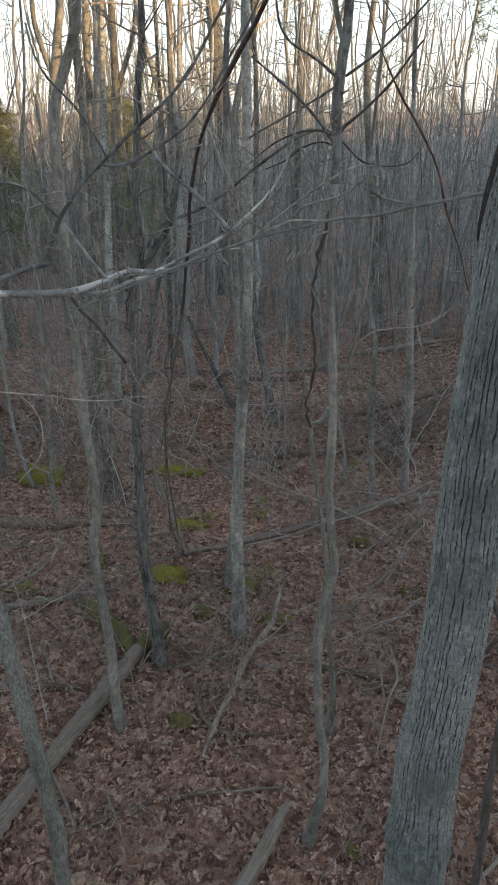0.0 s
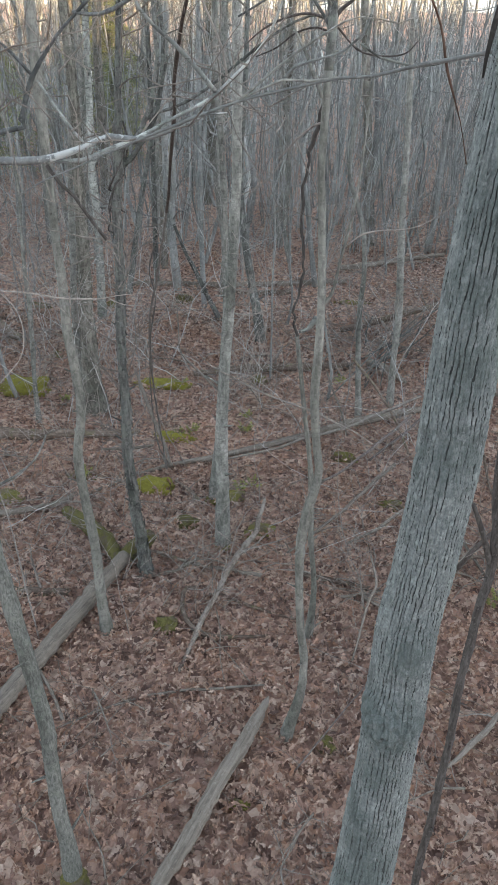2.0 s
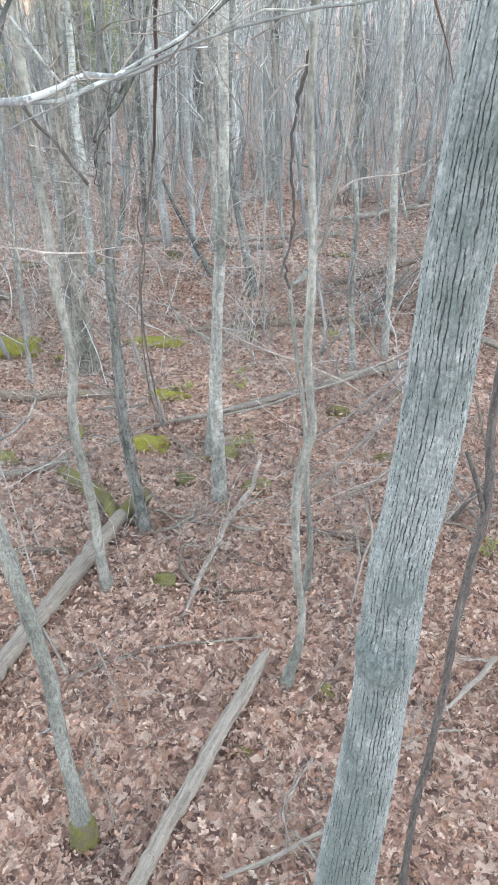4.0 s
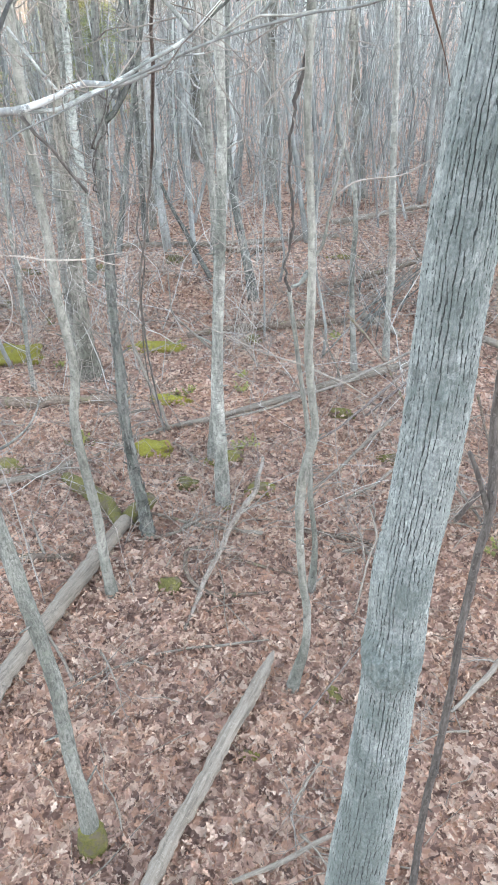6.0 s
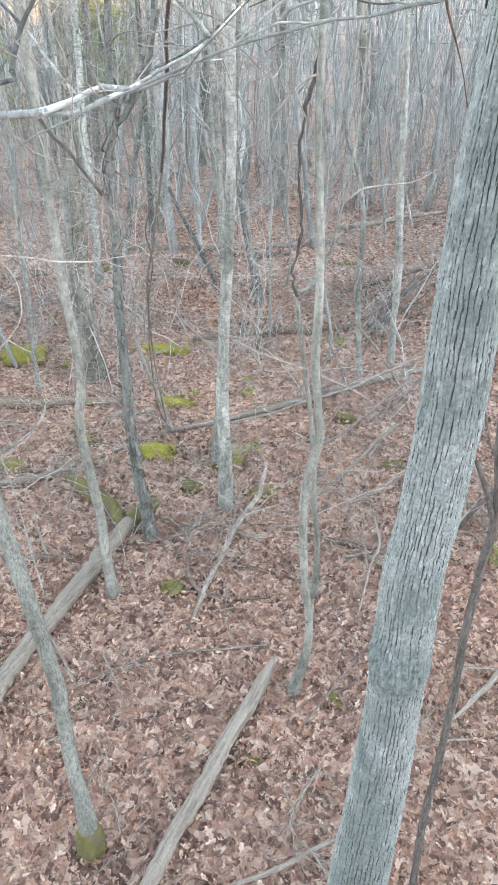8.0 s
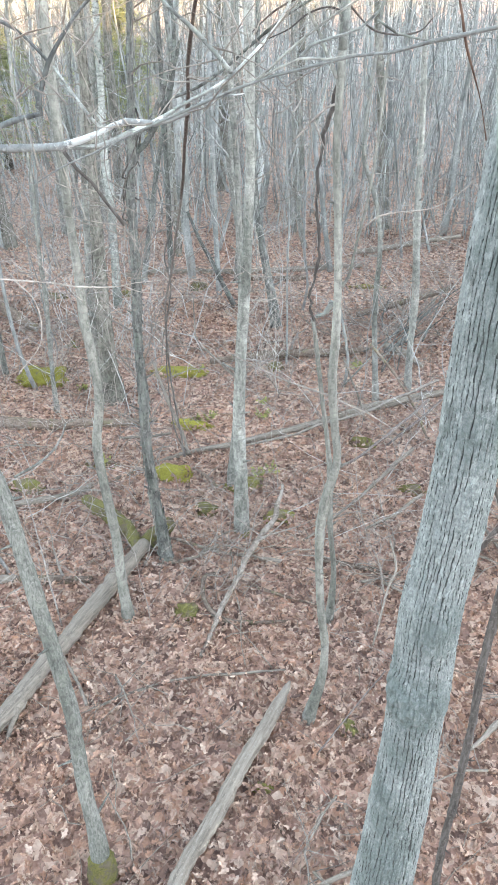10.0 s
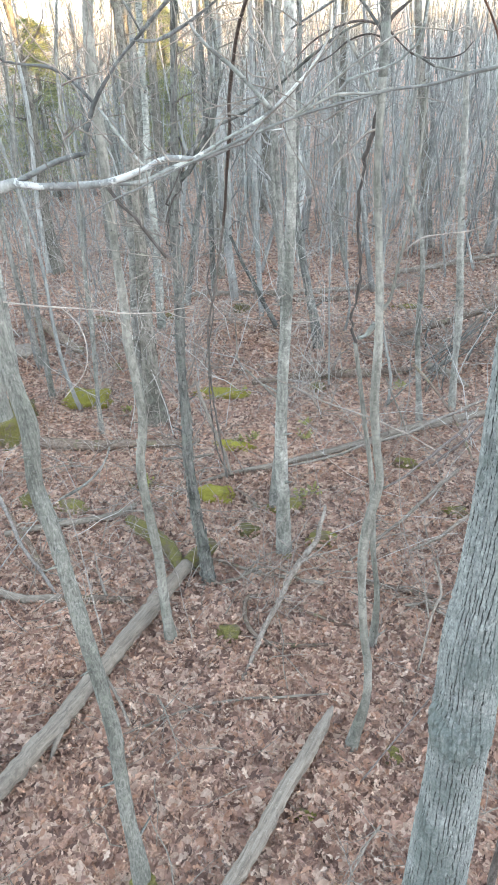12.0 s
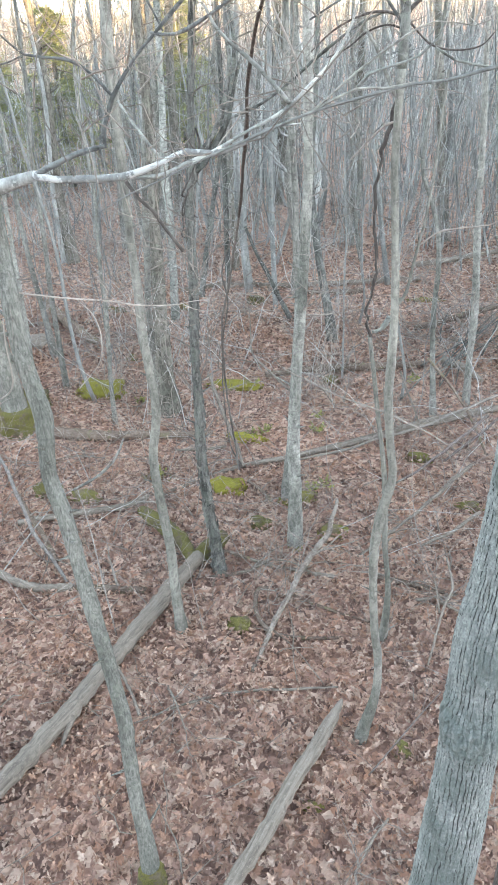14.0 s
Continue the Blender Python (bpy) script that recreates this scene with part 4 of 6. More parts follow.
tree("thin crooked grey sapling", [(0.346, 3.463, 0.000, 0.0460), (0.423, 3.463, 0.473, 0.0300), (0.425, 3.463, 0.815, 0.0270), (0.389, 3.463, 1.079, 0.0260), (0.362, 3.463, 1.423, 0.0250), (0.352, 3.463, 1.784, 0.0290), (0.385, 3.463, 2.055, 0.0280), (0.423, 3.463, 2.270, 0.0240), (0.397, 3.463, 2.488, 0.0230), (0.370, 3.463, 2.760, 0.0230), (0.373, 3.463, 3.011, 0.0230), (0.369, 3.463, 3.272, 0.0200), (0.354, 3.463, 3.537, 0.0180), (0.335, 3.463, 3.780, 0.0170), (0.325, 3.463, 3.939, 0.0170), (0.331, 3.463, 4.428, 0.0190), (0.323, 3.463, 4.582, 0.0210), (0.341, 3.463, 4.790, 0.0220), (0.358, 3.463, 4.967, 0.0190)], BARK_OLIVE, 8, 25, [([(0.369, 3.463, 3.258, 0.0110), (0.417, 3.463, 3.327, 0.0080), (0.444, 3.463, 3.487, 0.0070), (0.476, 3.463, 3.662, 0.0060), (0.497, 3.463, 3.850, 0.0050), (0.506, 3.463, 4.047, 0.0050), (0.517, 3.463, 4.270, 0.0050)],), ([(0.453, 3.563, 3.510, 0.0037), (0.546, 3.563, 3.583, 0.0046), (0.635, 3.563, 3.604, 0.0037), (0.776, 3.563, 3.621, 0.0037), (0.884, 3.563, 3.679, 0.0029), (0.967, 3.563, 3.752, 0.0029)], TWIG_DRY), ([(0.386, 3.463, 2.667, 0.0062), (0.299, 3.463, 2.696, 0.0055), (0.150, 3.463, 2.749, 0.0050), (0.062, 3.463, 2.787, 0.0045), (-0.054, 3.463, 2.849, 0.0038), (-0.163, 3.463, 2.907, 0.0033), (-0.237, 3.463, 2.980, 0.0026)], TWIG_PALE), ([(0.389, 3.463, 2.661, 0.0055), (0.481, 3.463, 2.615, 0.0045), (0.580, 3.463, 2.569, 0.0038), (0.701, 3.463, 2.488, 0.0028)], TWIG_PALE), ([(0.312, 3.463, 4.176, 0.0110), (0.291, 3.463, 4.215, 0.0090), (0.258, 3.463, 4.279, 0.0080), (0.230, 3.463, 4.341, 0.0070), (0.179, 3.463, 4.423, 0.0060)], BARK_GREY), ([(0.327, 3.463, 4.080, 0.0050), (0.275, 3.463, 4.063, 0.0050), (0.206, 3.463, 4.001, 0.0050), (0.135, 3.463, 3.928, 0.0040)], TWIG_PALE), ([(0.327, 3.463, 4.687, 0.0070), (0.232, 3.463, 4.760, 0.0060), (0.126, 3.463, 4.822, 0.0050), (0.079, 3.463, 4.892, 0.0050), (0.060, 3.463, 5.009, 0.0040)], BARK_LIMB), ([(0.331, 3.463, 4.424, 0.0070), (0.240, 3.463, 4.539, 0.0060), (0.142, 3.463, 4.636, 0.0060), (0.047, 3.463, 4.710, 0.0050), (-0.035, 3.463, 4.773, 0.0050)], BARK_LIMB), ([(0.329, 3.463, 4.667, 0.0060), (0.202, 3.463, 4.593, 0.0050), (0.096, 3.463, 4.539, 0.0050), (-0.048, 3.463, 4.462, 0.0040)], BARK_LIMB), ([(0.355, 3.463, 4.698, 0.0060), (0.461, 3.463, 4.769, 0.0060), (0.567, 3.463, 4.858, 0.0050), (0.668, 3.463, 4.964, 0.0040)], BARK_LIMB), ([(0.339, 3.463, 4.820, 0.0130), (0.312, 3.463, 4.910, 0.0110), (0.289, 3.463, 5.025, 0.0100)],)], 7, 1.5, MID, sides=16, twig_len=0.4, twig_r=0.0032, upper=(4.27, BARK_DARK))
tree("thin grey sapling with a dark vine winding up", [(0.518, 4.452, 0.000, 0.0340), (0.527, 4.452, 0.528, 0.0230), (0.474, 4.452, 0.993, 0.0200), (0.460, 4.452, 1.316, 0.0210), (0.422, 4.452, 1.715, 0.0180), (0.359, 4.452, 2.125, 0.0150), (0.318, 4.452, 2.419, 0.0150), (0.277, 4.452, 2.686, 0.0130)], BARK_OLIVE, 2.7, 26, [([(0.291, 4.452, 2.713, 0.0110), (0.344, 4.452, 2.733, 0.0150), (0.397, 4.452, 2.815, 0.0180)], BARK_BIRCH), (gnarled([(0.277, 4.452, 2.686, 0.0104), (0.260, 4.452, 2.769, 0.0080), (0.244, 4.452, 2.843, 0.0080), (0.269, 4.452, 2.952, 0.0080), (0.290, 4.452, 3.058, 0.0096), (0.301, 4.452, 3.144, 0.0080), (0.287, 4.452, 3.261, 0.0096), (0.270, 4.452, 3.390, 0.0080), (0.277, 4.452, 3.484, 0.0096), (0.261, 4.452, 3.576, 0.0096), (0.288, 4.452, 3.710, 0.0088), (0.291, 4.452, 3.796, 0.0112), (0.319, 4.452, 3.894, 0.0128), (0.347, 4.452, 4.016, 0.0136), (0.365, 4.452, 4.134, 0.0120)], 3), BARK_BROWN), ([(0.38, 4.45, 4.436, 0.008), (0.255, 4.45, 4.471, 0.007), (0.131, 4.45, 4.451, 0.006), (0.006, 4.45, 4.393, 0.005), (-0.111, 4.45, 4.299, 0.003)], BARK_BROWN), ([(0.383, 4.45, 4.381, 0.006), (0.288, 4.45, 4.41, 0.005), (0.18, 4.45, 4.381, 0.005), (0.086, 4.45, 4.314, 0.004), (-0.024, 4.45, 4.269, 0.003)], BARK_BROWN), ([(0.397, 4.45, 4.416, 0.006), (0.512, 4.45, 4.314, 0.005), (0.639, 4.45, 4.285, 0.005), (0.762, 4.45, 4.3, 0.004), (0.822, 4.45, 4.358, 0.003)], BARK_BROWN), ([(0.365, 4.452, 4.134, 0.013), (0.38, 4.452, 4.30, 0.013), (0.388, 4.45, 4.459, 0.011), (0.496, 4.45, 4.558, 0.008), (0.638, 4.45, 4.694, 0.007), (0.757, 4.45, 4.853, 0.006), (0.802, 4.45, 4.904, 0.005)], BARK_BROWN)], 7, 1.0, MID, twig_len=0.4, twig_r=0.004)
tree("slim grey sapling with a kinked stem", [(1.197, 8.330, 0.000, 0.0440), (1.155, 8.330, 0.442, 0.0360), (1.100, 8.330, 1.044, 0.0310), (1.080, 8.330, 1.467, 0.0300), (1.087, 8.330, 1.868, 0.0290), (1.039, 8.330, 2.308, 0.0250), (0.931, 8.330, 2.665, 0.0240), (0.813, 8.330, 3.059, 0.0210)], BARK_GREY, 7, 27, twigs=14, group=MID)
tree("slim straight grey trunk among leaves", [(1.640, 8.658, 0.000, 0.0490), (1.613, 8.658, 0.608, 0.0400), (1.604, 8.658, 1.210, 0.0450), (1.557, 8.658, 1.769, 0.0440), (1.498, 8.658, 2.413, 0.0390), (1.463, 8.658, 3.005, 0.0340), (1.424, 8.658, 3.551, 0.0300), (1.378, 8.658, 4.055, 0.0260)], BARK_GREY, 10, 28, twigs=12, group=MID)
tree("old dark trunk with a wide flared foot", [(-2.227, 8.204, 0.000, 0.1576), (-2.226, 8.204, 0.444, 0.1136), (-2.213, 8.204, 0.901, 0.0968), (-2.198, 8.204, 1.402, 0.0800), (-2.177, 8.204, 1.872, 0.0728), (-2.150, 8.204, 2.495, 0.0592), (-2.125, 8.204, 3.066, 0.0520), (-2.102, 8.204, 3.592, 0.0456)], BARK_OAK, 11, 29, twigs=12, group=MID, sides=22, rough=0.07, flakes=300)
tree("slim grey stem beside the old trunk", [(-2.395, 8.352, 0.000, 0.0590), (-2.394, 8.352, 0.526, 0.0470), (-2.390, 8.352, 1.273, 0.0440), (-2.348, 8.352, 1.824, 0.0400), (-2.302, 8.352, 2.458, 0.0350), (-2.247, 8.352, 3.040, 0.0300)], BARK_GREY, 9, 30, twigs=8, group=MID)
tree("pale white-barked birch trunk", [(-2.869, 11.348, 0.000, 0.0700), (-2.831, 11.348, 0.866, 0.0630), (-2.805, 11.348, 1.729, 0.0600), (-2.827, 11.348, 2.368, 0.0580), (-2.794, 11.348, 2.893, 0.0520), (-2.762, 11.348, 3.390, 0.0470), (-2.753, 11.348, 3.925, 0.0460), (-2.742, 11.348, 3.867, 0.0500), (-2.698, 11.348, 4.918, 0.0440), (-2.636, 11.348, 5.951, 0.0380)], BARK_BIRCH, 11, 31, twigs=6, low=3, group=MID)
tree("leaning dark grey forest trunk", [(-0.178, 10.556, 0.000, 0.0750), (-0.238, 10.556, 0.456, 0.0690), (-0.337, 10.556, 0.977, 0.0580), (-0.438, 10.556, 1.550, 0.0530), (-0.495, 10.556, 2.014, 0.0470), (-0.521, 10.556, 2.669, 0.0420)], BARK_DARK, 9, 32, twigs=10, group=MID)
tree("short leaning dead pole", [(-0.912, 11.417, 0.000, 0.0420), (-1.143, 11.417, 0.495, 0.0370), (-1.307, 11.417, 0.860, 0.0360), (-1.429, 11.417, 1.082, 0.0270), (-1.618, 11.417, 1.555, 0.0220)], BARK_DARK, 1.6, 33, twigs=3, low=0.5, group=MID)
tree("very thin pale sapling", [(-2.837, 7.815, 0.000, 0.0320), (-2.823, 7.815, 0.473, 0.0270), (-2.778, 7.815, 1.062, 0.0260), (-2.741, 7.815, 1.541, 0.0260), (-2.743, 7.815, 1.865, 0.0220), (-2.711, 7.815, 2.412, 0.0180), (-2.680, 7.815, 2.809, 0.0170)], BARK_GREY, 6, 34, twigs=14, group=MID)
tree("olive-grey trunk in the thicket", [(2.0, 16.3, 0.0, 0.12), (1.865, 16.6, 1.435, 0.095), (1.662, 16.8, 3.107, 0.085), (1.506, 17.0, 4.418, 0.075)], BARK_OAK, 12, 35, twigs=8, group=MID)
tree("thick dark trunk in the thicket", [(-5.905, 14.549, 0.000, 0.1570), (-5.951, 14.549, 0.951, 0.1350), (-5.971, 14.549, 1.515, 0.1260), (-5.931, 14.549, 2.373, 0.1110), (-5.856, 14.549, 3.372, 0.0970)], BARK_OAK, 13, 36, twigs=8, group=MID)
tree("thin grey sapling beside a mossy boulder", [(-3.852, 8.750, 0.000, 0.0440), (-3.840, 8.750, 0.710, 0.0350), (-3.825, 8.750, 1.354, 0.0340), (-3.770, 8.750, 2.242, 0.0280), (-3.755, 8.750, 2.983, 0.0270), (-3.650, 8.750, 3.836, 0.0230)], BARK_GREY, 8, 37, twigs=14, group=MID)
tree("thin grey sapling on brown leaves", [(-4.256, 8.579, 0.000, 0.0360), (-4.189, 8.579, 0.774, 0.0310), (-4.168, 8.579, 1.255, 0.0300), (-4.139, 8.579, 2.004, 0.0250), (-4.104, 8.579, 2.759, 0.0240)], BARK_GREY, 8, 38, twigs=14, group=MID)
tree("stout grey trunk with a mossy foot", [(-4.064, 7.604, 0.000, 0.2100), (-4.09, 7.65, 0.30, 0.165), (-4.14, 7.70, 0.823, 0.1450), (-4.22, 7.75, 1.486, 0.1250), (-4.33, 7.8, 2.418, 0.1100)], BARK_OLIVE, 10, 39, twigs=6, group=MID, sides=20)
tree("tall oak trunk with an upper part in evening sun", [(-2.103, 19.702, 0.000, 0.1870), (-1.912, 19.702, 1.809, 0.1650), (-1.845, 19.702, 3.882, 0.1570), (-1.947, 19.702, 5.162, 0.1670), (-2.083, 19.702, 6.947, 0.1600)], BARK_OAK, 15, 40, twigs=6, low=3, group=MID)
tree("forked grey trunk reaching into evening sun", [(-4.941, 15.500, 0.000, 0.1148), (-4.898, 15.500, 2.120, 0.0935), (-4.856, 15.500, 4.241, 0.0850), (-4.720, 15.500, 5.180, 0.0850), (-4.566, 15.500, 5.918, 0.0800), (-4.469, 15.500, 6.470, 0.0750)], BARK_GREY, 13, 301, [([(-4.735, 15.500, 5.150, 0.0500), (-4.855, 15.500, 5.540, 0.0550), (-4.988, 15.500, 6.062, 0.0500), (-4.998, 15.500, 6.476, 0.0450), (-4.991, 15.500, 7.013, 0.0400)],)], 8, 3.0, MID)
tree("tall oak trunk with a leaning sunlit limb", [(-4.436, 18.500, 0.000, 0.1350), (-4.398, 18.500, 1.900, 0.1100), (-4.360, 18.500, 3.800, 0.1000), (-4.245, 18.500, 5.020, 0.1000), (-4.218, 18.500, 5.831, 0.0850), (-4.211, 18.500, 6.827, 0.0800)], BARK_OAK, 14, 302, [([(-4.237, 18.500, 4.961, 0.0600), (-4.009, 18.500, 5.486, 0.0650), (-3.783, 18.500, 6.053, 0.0600), (-3.625, 18.500, 6.821, 0.0550), (-3.524, 18.500, 7.558, 0.0500)],), ([(-4.235, 18.500, 5.945, 0.0500), (-4.326, 18.500, 6.392, 0.0400), (-4.396, 18.500, 7.044, 0.0400)],)], 8, 3.0, MID)
tree("slim dark trunk behind the birch", [(-4.624, 17.000, 0.000, 0.1148), (-4.586, 17.000, 1.931, 0.0935), (-4.547, 17.000, 3.863, 0.0850), (-4.451, 17.000, 5.095, 0.0800), (-4.440, 17.000, 5.941, 0.0750), (-4.392, 17.000, 6.649, 0.0700)], BARK_OAK, 13, 303, twigs=10, low=3.0, group=MID)
tree("slim grey trunk behind the birch", [(-4.319, 16.500, 0.000, 0.0945), (-4.278, 16.500, 2.054, 0.0770), (-4.237, 16.500, 4.107, 0.0700), (-4.129, 16.500, 5.390, 0.0650), (-4.051, 16.500, 6.585, 0.0600)], BARK_GREY, 12, 304, twigs=10, low=3.0, group=MID)
tree("thin tall stem with a sunlit top", [(-2.247, 14.000, 0.000, 0.0675), (-2.207, 14.000, 1.994, 0.0550), (-2.167, 14.000, 3.988, 0.0500), (-2.150, 14.000, 5.169, 0.0450), (-2.135, 14.000, 6.262, 0.0400)], BARK_OAK, 11, 305, twigs=10, low=3.0, group=MID)
tree("thin dark stem in the thicket", [(-2.643, 12.482, 0.000, 0.0500), (-2.374, 12.482, 1.458, 0.0420), (-2.085, 12.482, 2.738, 0.0350), (-1.855, 12.482, 3.870, 0.0330)], BARK_DARK, 8, 41, twigs=12, group=MID)
tree("thin grey stem in the thicket", [(-1.223, 11.975, 0.000, 0.0440), (-1.255, 11.975, 1.326, 0.0410), (-1.261, 11.975, 2.421, 0.0390), (-1.255, 11.975, 3.476, 0.0330)], FAR_BARK, 9, 42, twigs=12, group=MID)
tree("grey stem in the thicket", [(-0.222, 18.576, 0.000, 0.0770), (-0.195, 18.576, 1.534, 0.0660), (-0.183, 18.576, 2.925, 0.0570)], FAR_BARK, 11, 43, twigs=10, group=MID)
tree("leaning grey stem in the thicket", [(-1.866, 13.110, 0.000, 0.0790), (-1.919, 13.110, 0.724, 0.0710), (-1.999, 13.110, 1.404, 0.0640), (-1.993, 13.110, 2.222, 0.0570), (-1.985, 13.110, 3.223, 0.0500)], FAR_BARK, 10, 44, twigs=10, group=MID)
tree("thin grey sapling among dry leaves", [(-4.400, 9.757, 0.000, 0.0480), (-4.465, 9.757, 0.754, 0.0420), (-4.521, 9.757, 1.441, 0.0370), (-4.549, 9.757, 2.085, 0.0320), (-4.535, 9.757, 2.689, 0.0310)], BARK_GREY, 8, 46, twigs=12, group=MID)
tree("thin pale stem at the thicket edge", [(-6.005, 14.369, 0.000, 0.0540), (-6.009, 14.369, 0.691, 0.0470), (-5.968, 14.369, 1.700, 0.0450), (-5.838, 14.369, 3.037, 0.0380)], FAR_BARK, 9, 47, twigs=10, group=MID)
tree("dark slender sapling beside the ridged trunk", [(1.021, 2.122, 0.000, 0.0190), (1.014, 2.191, 0.688, 0.0190), (1.032, 2.229, 1.073, 0.0190), (1.040, 2.262, 1.403, 0.0190), (1.045, 2.289, 1.669, 0.0180), (1.039, 2.317, 1.949, 0.0180), (1.049, 2.340, 2.176, 0.0180), (1.055, 2.359, 2.374, 0.0180), (1.074, 2.379, 2.574, 0.0180), (1.064, 2.397, 2.748, 0.0190), (1.025, 2.433, 3.113, 0.0170)], BARK_BROWN, 5.5, 45, [([(1.074, 2.379, 2.575, 0.0140), (1.021, 2.379, 2.718, 0.0120), (0.976, 2.379, 2.828, 0.0100), (0.943, 2.379, 2.894, 0.0080)],)], 6, 2.2, MID, step=0.03, rough=0.07, twig_len=0.35, twig_r=0.003)

def moss_foot(tree_at, radius, height, seed):
    """A sleeve of moss round the foot of a trunk."""
    rng = np.random.default_rng(seed)
    x, y = tree_at
    ob = thing("moss_cushion", (x, y, 0), "olive moss growing round a trunk foot", "moss")
    bag = Bag()
    rows = np.array([(0, 0, height * k - 0.03, radius * (1.45 - 0.42 * k)) for k in np.linspace(0, 1, 9)])
    sweep(bag, rows, 24, 0.07, rng)
    part("moss", bag.mesh("moss", MOSS), ob)


moss_foot((-0.88, 2.30), 0.068, 0.22, 1)
moss_foot((-0.305, 5.53), 0.062, 0.09, 2)
moss_foot((-4.05, 7.6), 0.21, 0.3, 3)


# ---------- logs and fallen branches ----------


def fallen(label, pts, material, name="fallen_log", twigs=0, seed=0, sides=12, rough=0.05):
    rng = np.random.default_rng(seed)
    base = (pts[0][0], pts[0][1], 0.0)
    ob = thing(name, base, label, "log" if name == "fallen_log" else "branch")
    turn = math.atan2(pts[-1][1] - base[1], pts[-1][0] - base[0])
    path = local(smooth_path(pts, 0.03), base)
    x, y = path[:, 0].copy(), path[:, 1].copy()
    path[:, 0], path[:, 1] = x * math.cos(turn) + y * math.sin(turn), y * math.cos(turn) - x * math.sin(turn)
    path[:, 1] += rng.normal(size=len(path)) * path[:, 3] * 0.05
    wild = 0.25 if name == "fallen_log" else 1.3
    shift = np.array([(noise.noise((q[0] * 4.0, seed, 0.5)), noise.noise((q[0] * 4.0, seed, 7.5)), noise.noise((q[0] * 14.0, seed, 3.0))) for q in path])
    path[:, 1] += shift[:, 0] * path[:, 3] * wild
    path[:, 2] += shift[:, 1] * path[:, 3] * wild * 0.5
    path[:, 3] *= 1 + 0.22 * shift[:, 2]
    ob.matrix_basis = pose(*base, 0, 0, math.degrees(turn))
    bag = Bag()
    sweep(bag, path, sides, rough, rng)
    part("wood", bag.mesh("wood", material), ob)
    if twigs:
        bag = Bag()
        for _ in range(twigs):
            q = path[rng.integers(0, len(path))]
            a = rng.uniform(0, 2 * np.pi)
            grow(bag, q[:3], (math.cos(a), math.sin(a), rng.uniform(0.1, 0.9)), rng.uniform(0.2, 0.6), q[3] * 0.4, rng, 1, 0.0, 3)
        tagged(part("crown", bag.mesh("crown", TWIG_PALE), ob), kind="stuff")
    return ob


fallen("thick grey weathered log with stripped bark", [(-0.981, 5.401, 0.200, 0.0484), (-1.118, 5.231, 0.150, 0.0601), (-1.232, 5.061, 0.120, 0.0663), (-1.399, 4.540, 0.120, 0.0741), (-1.509, 4.207, 0.120, 0.0710), (-1.614, 3.910, 0.110, 0.0679), (-1.851, 3.225, 0.100, 0.0686), (-2.054, 2.724, 0.100, 0.0663), (-2.155, 2.445, 0.100, 0.0632)], DEADWOOD, seed=1, sides=26, rough=0.012)
fallen("split spur broken off a grey log", [(-1.781, 3.331, 0.120, 0.0300), (-1.783, 3.232, 0.070, 0.0240), (-1.775, 3.103, 0.030, 0.0100)], DEADWOOD, "fallen_branch", 0, 43, 8)
fallen("straight grey barkless log with a broken tip", [(0.203, 3.687, 0.130, 0.0090), (0.183, 3.632, 0.120, 0.0260), (0.116, 3.477, 0.100, 0.0470), (0.023, 3.265, 0.090, 0.0510), (-0.083, 3.043, 0.080, 0.0510), (-0.240, 2.678, 0.070, 0.0520), (-0.368, 2.388, 0.060, 0.0490), (-0.505, 2.059, 0.060, 0.0490), (-0.636, 1.740, 0.060, 0.0460)], DEADWOOD, seed=2, sides=26, rough=0.015)
fallen("long grey fallen trunk lying across the leaves", [(-1.865, 6.232, 0.015, 0.021), (-1.394, 6.643, 0.018, 0.025), (-0.992, 6.922, 0.02, 0.028), (-0.524, 7.112, 0.025, 0.036), (0.09, 7.447, 0.028, 0.04), (0.602, 7.74, 0.032, 0.046), (0.995, 7.983, 0.038, 0.054), (1.403, 8.201, 0.038, 0.055), (1.901, 8.445, 0.032, 0.045), (2.299, 8.637, 0.021, 0.03)], DEADWOOD, seed=3, twigs=5)
fallen("thin straight brown pole propped across the fallen trunk", [(-0.387, 7.038, 0.06, 0.012), (0.096, 7.121, 0.15, 0.014), (0.532, 7.235, 0.28, 0.015), (0.933, 7.332, 0.36, 0.016), (1.324, 7.478, 0.48, 0.016), (1.83, 7.736, 0.62, 0.017)], TWIG_PALE, "fallen_branch", seed=4)
fallen("rotting dark log half sunk in leaves", [(-3.509, 7.397, 0.053, 0.0760), (-3.089, 7.374, 0.053, 0.0750), (-2.682, 7.384, 0.048, 0.0680), (-2.226, 7.469, 0.038, 0.0550), (-1.758, 7.529, 0.029, 0.0410), (-1.520, 7.622, 0.019, 0.0280)], ROTTEN, seed=5, sides=16)
fallen("dark rotting log on brown leaves", [(-1.062, 9.269, 0.028, 0.0400), (-0.196, 9.514, 0.040, 0.0570), (0.776, 9.643, 0.040, 0.0580), (1.206, 9.747, 0.035, 0.0500)], ROTTEN, seed=6, twigs=4)
fallen("far fallen grey trunk on brown leaves", [(-3.300, 12.693, 0.03, 0.040), (-2.320, 12.999, 0.04, 0.050), (-0.860, 13.008, 0.05, 0.058), (0.490, 13.315, 0.05, 0.052), (1.333, 13.504, 0.04, 0.045)], DEADWOOD, seed=7, twigs=4)
fallen("short far fallen trunk with patches of moss", [(-0.949, 12.663, 0.04, 0.045), (-0.032, 12.697, 0.05, 0.052), (0.274, 12.799, 0.05, 0.045)], ROTTEN, seed=71)
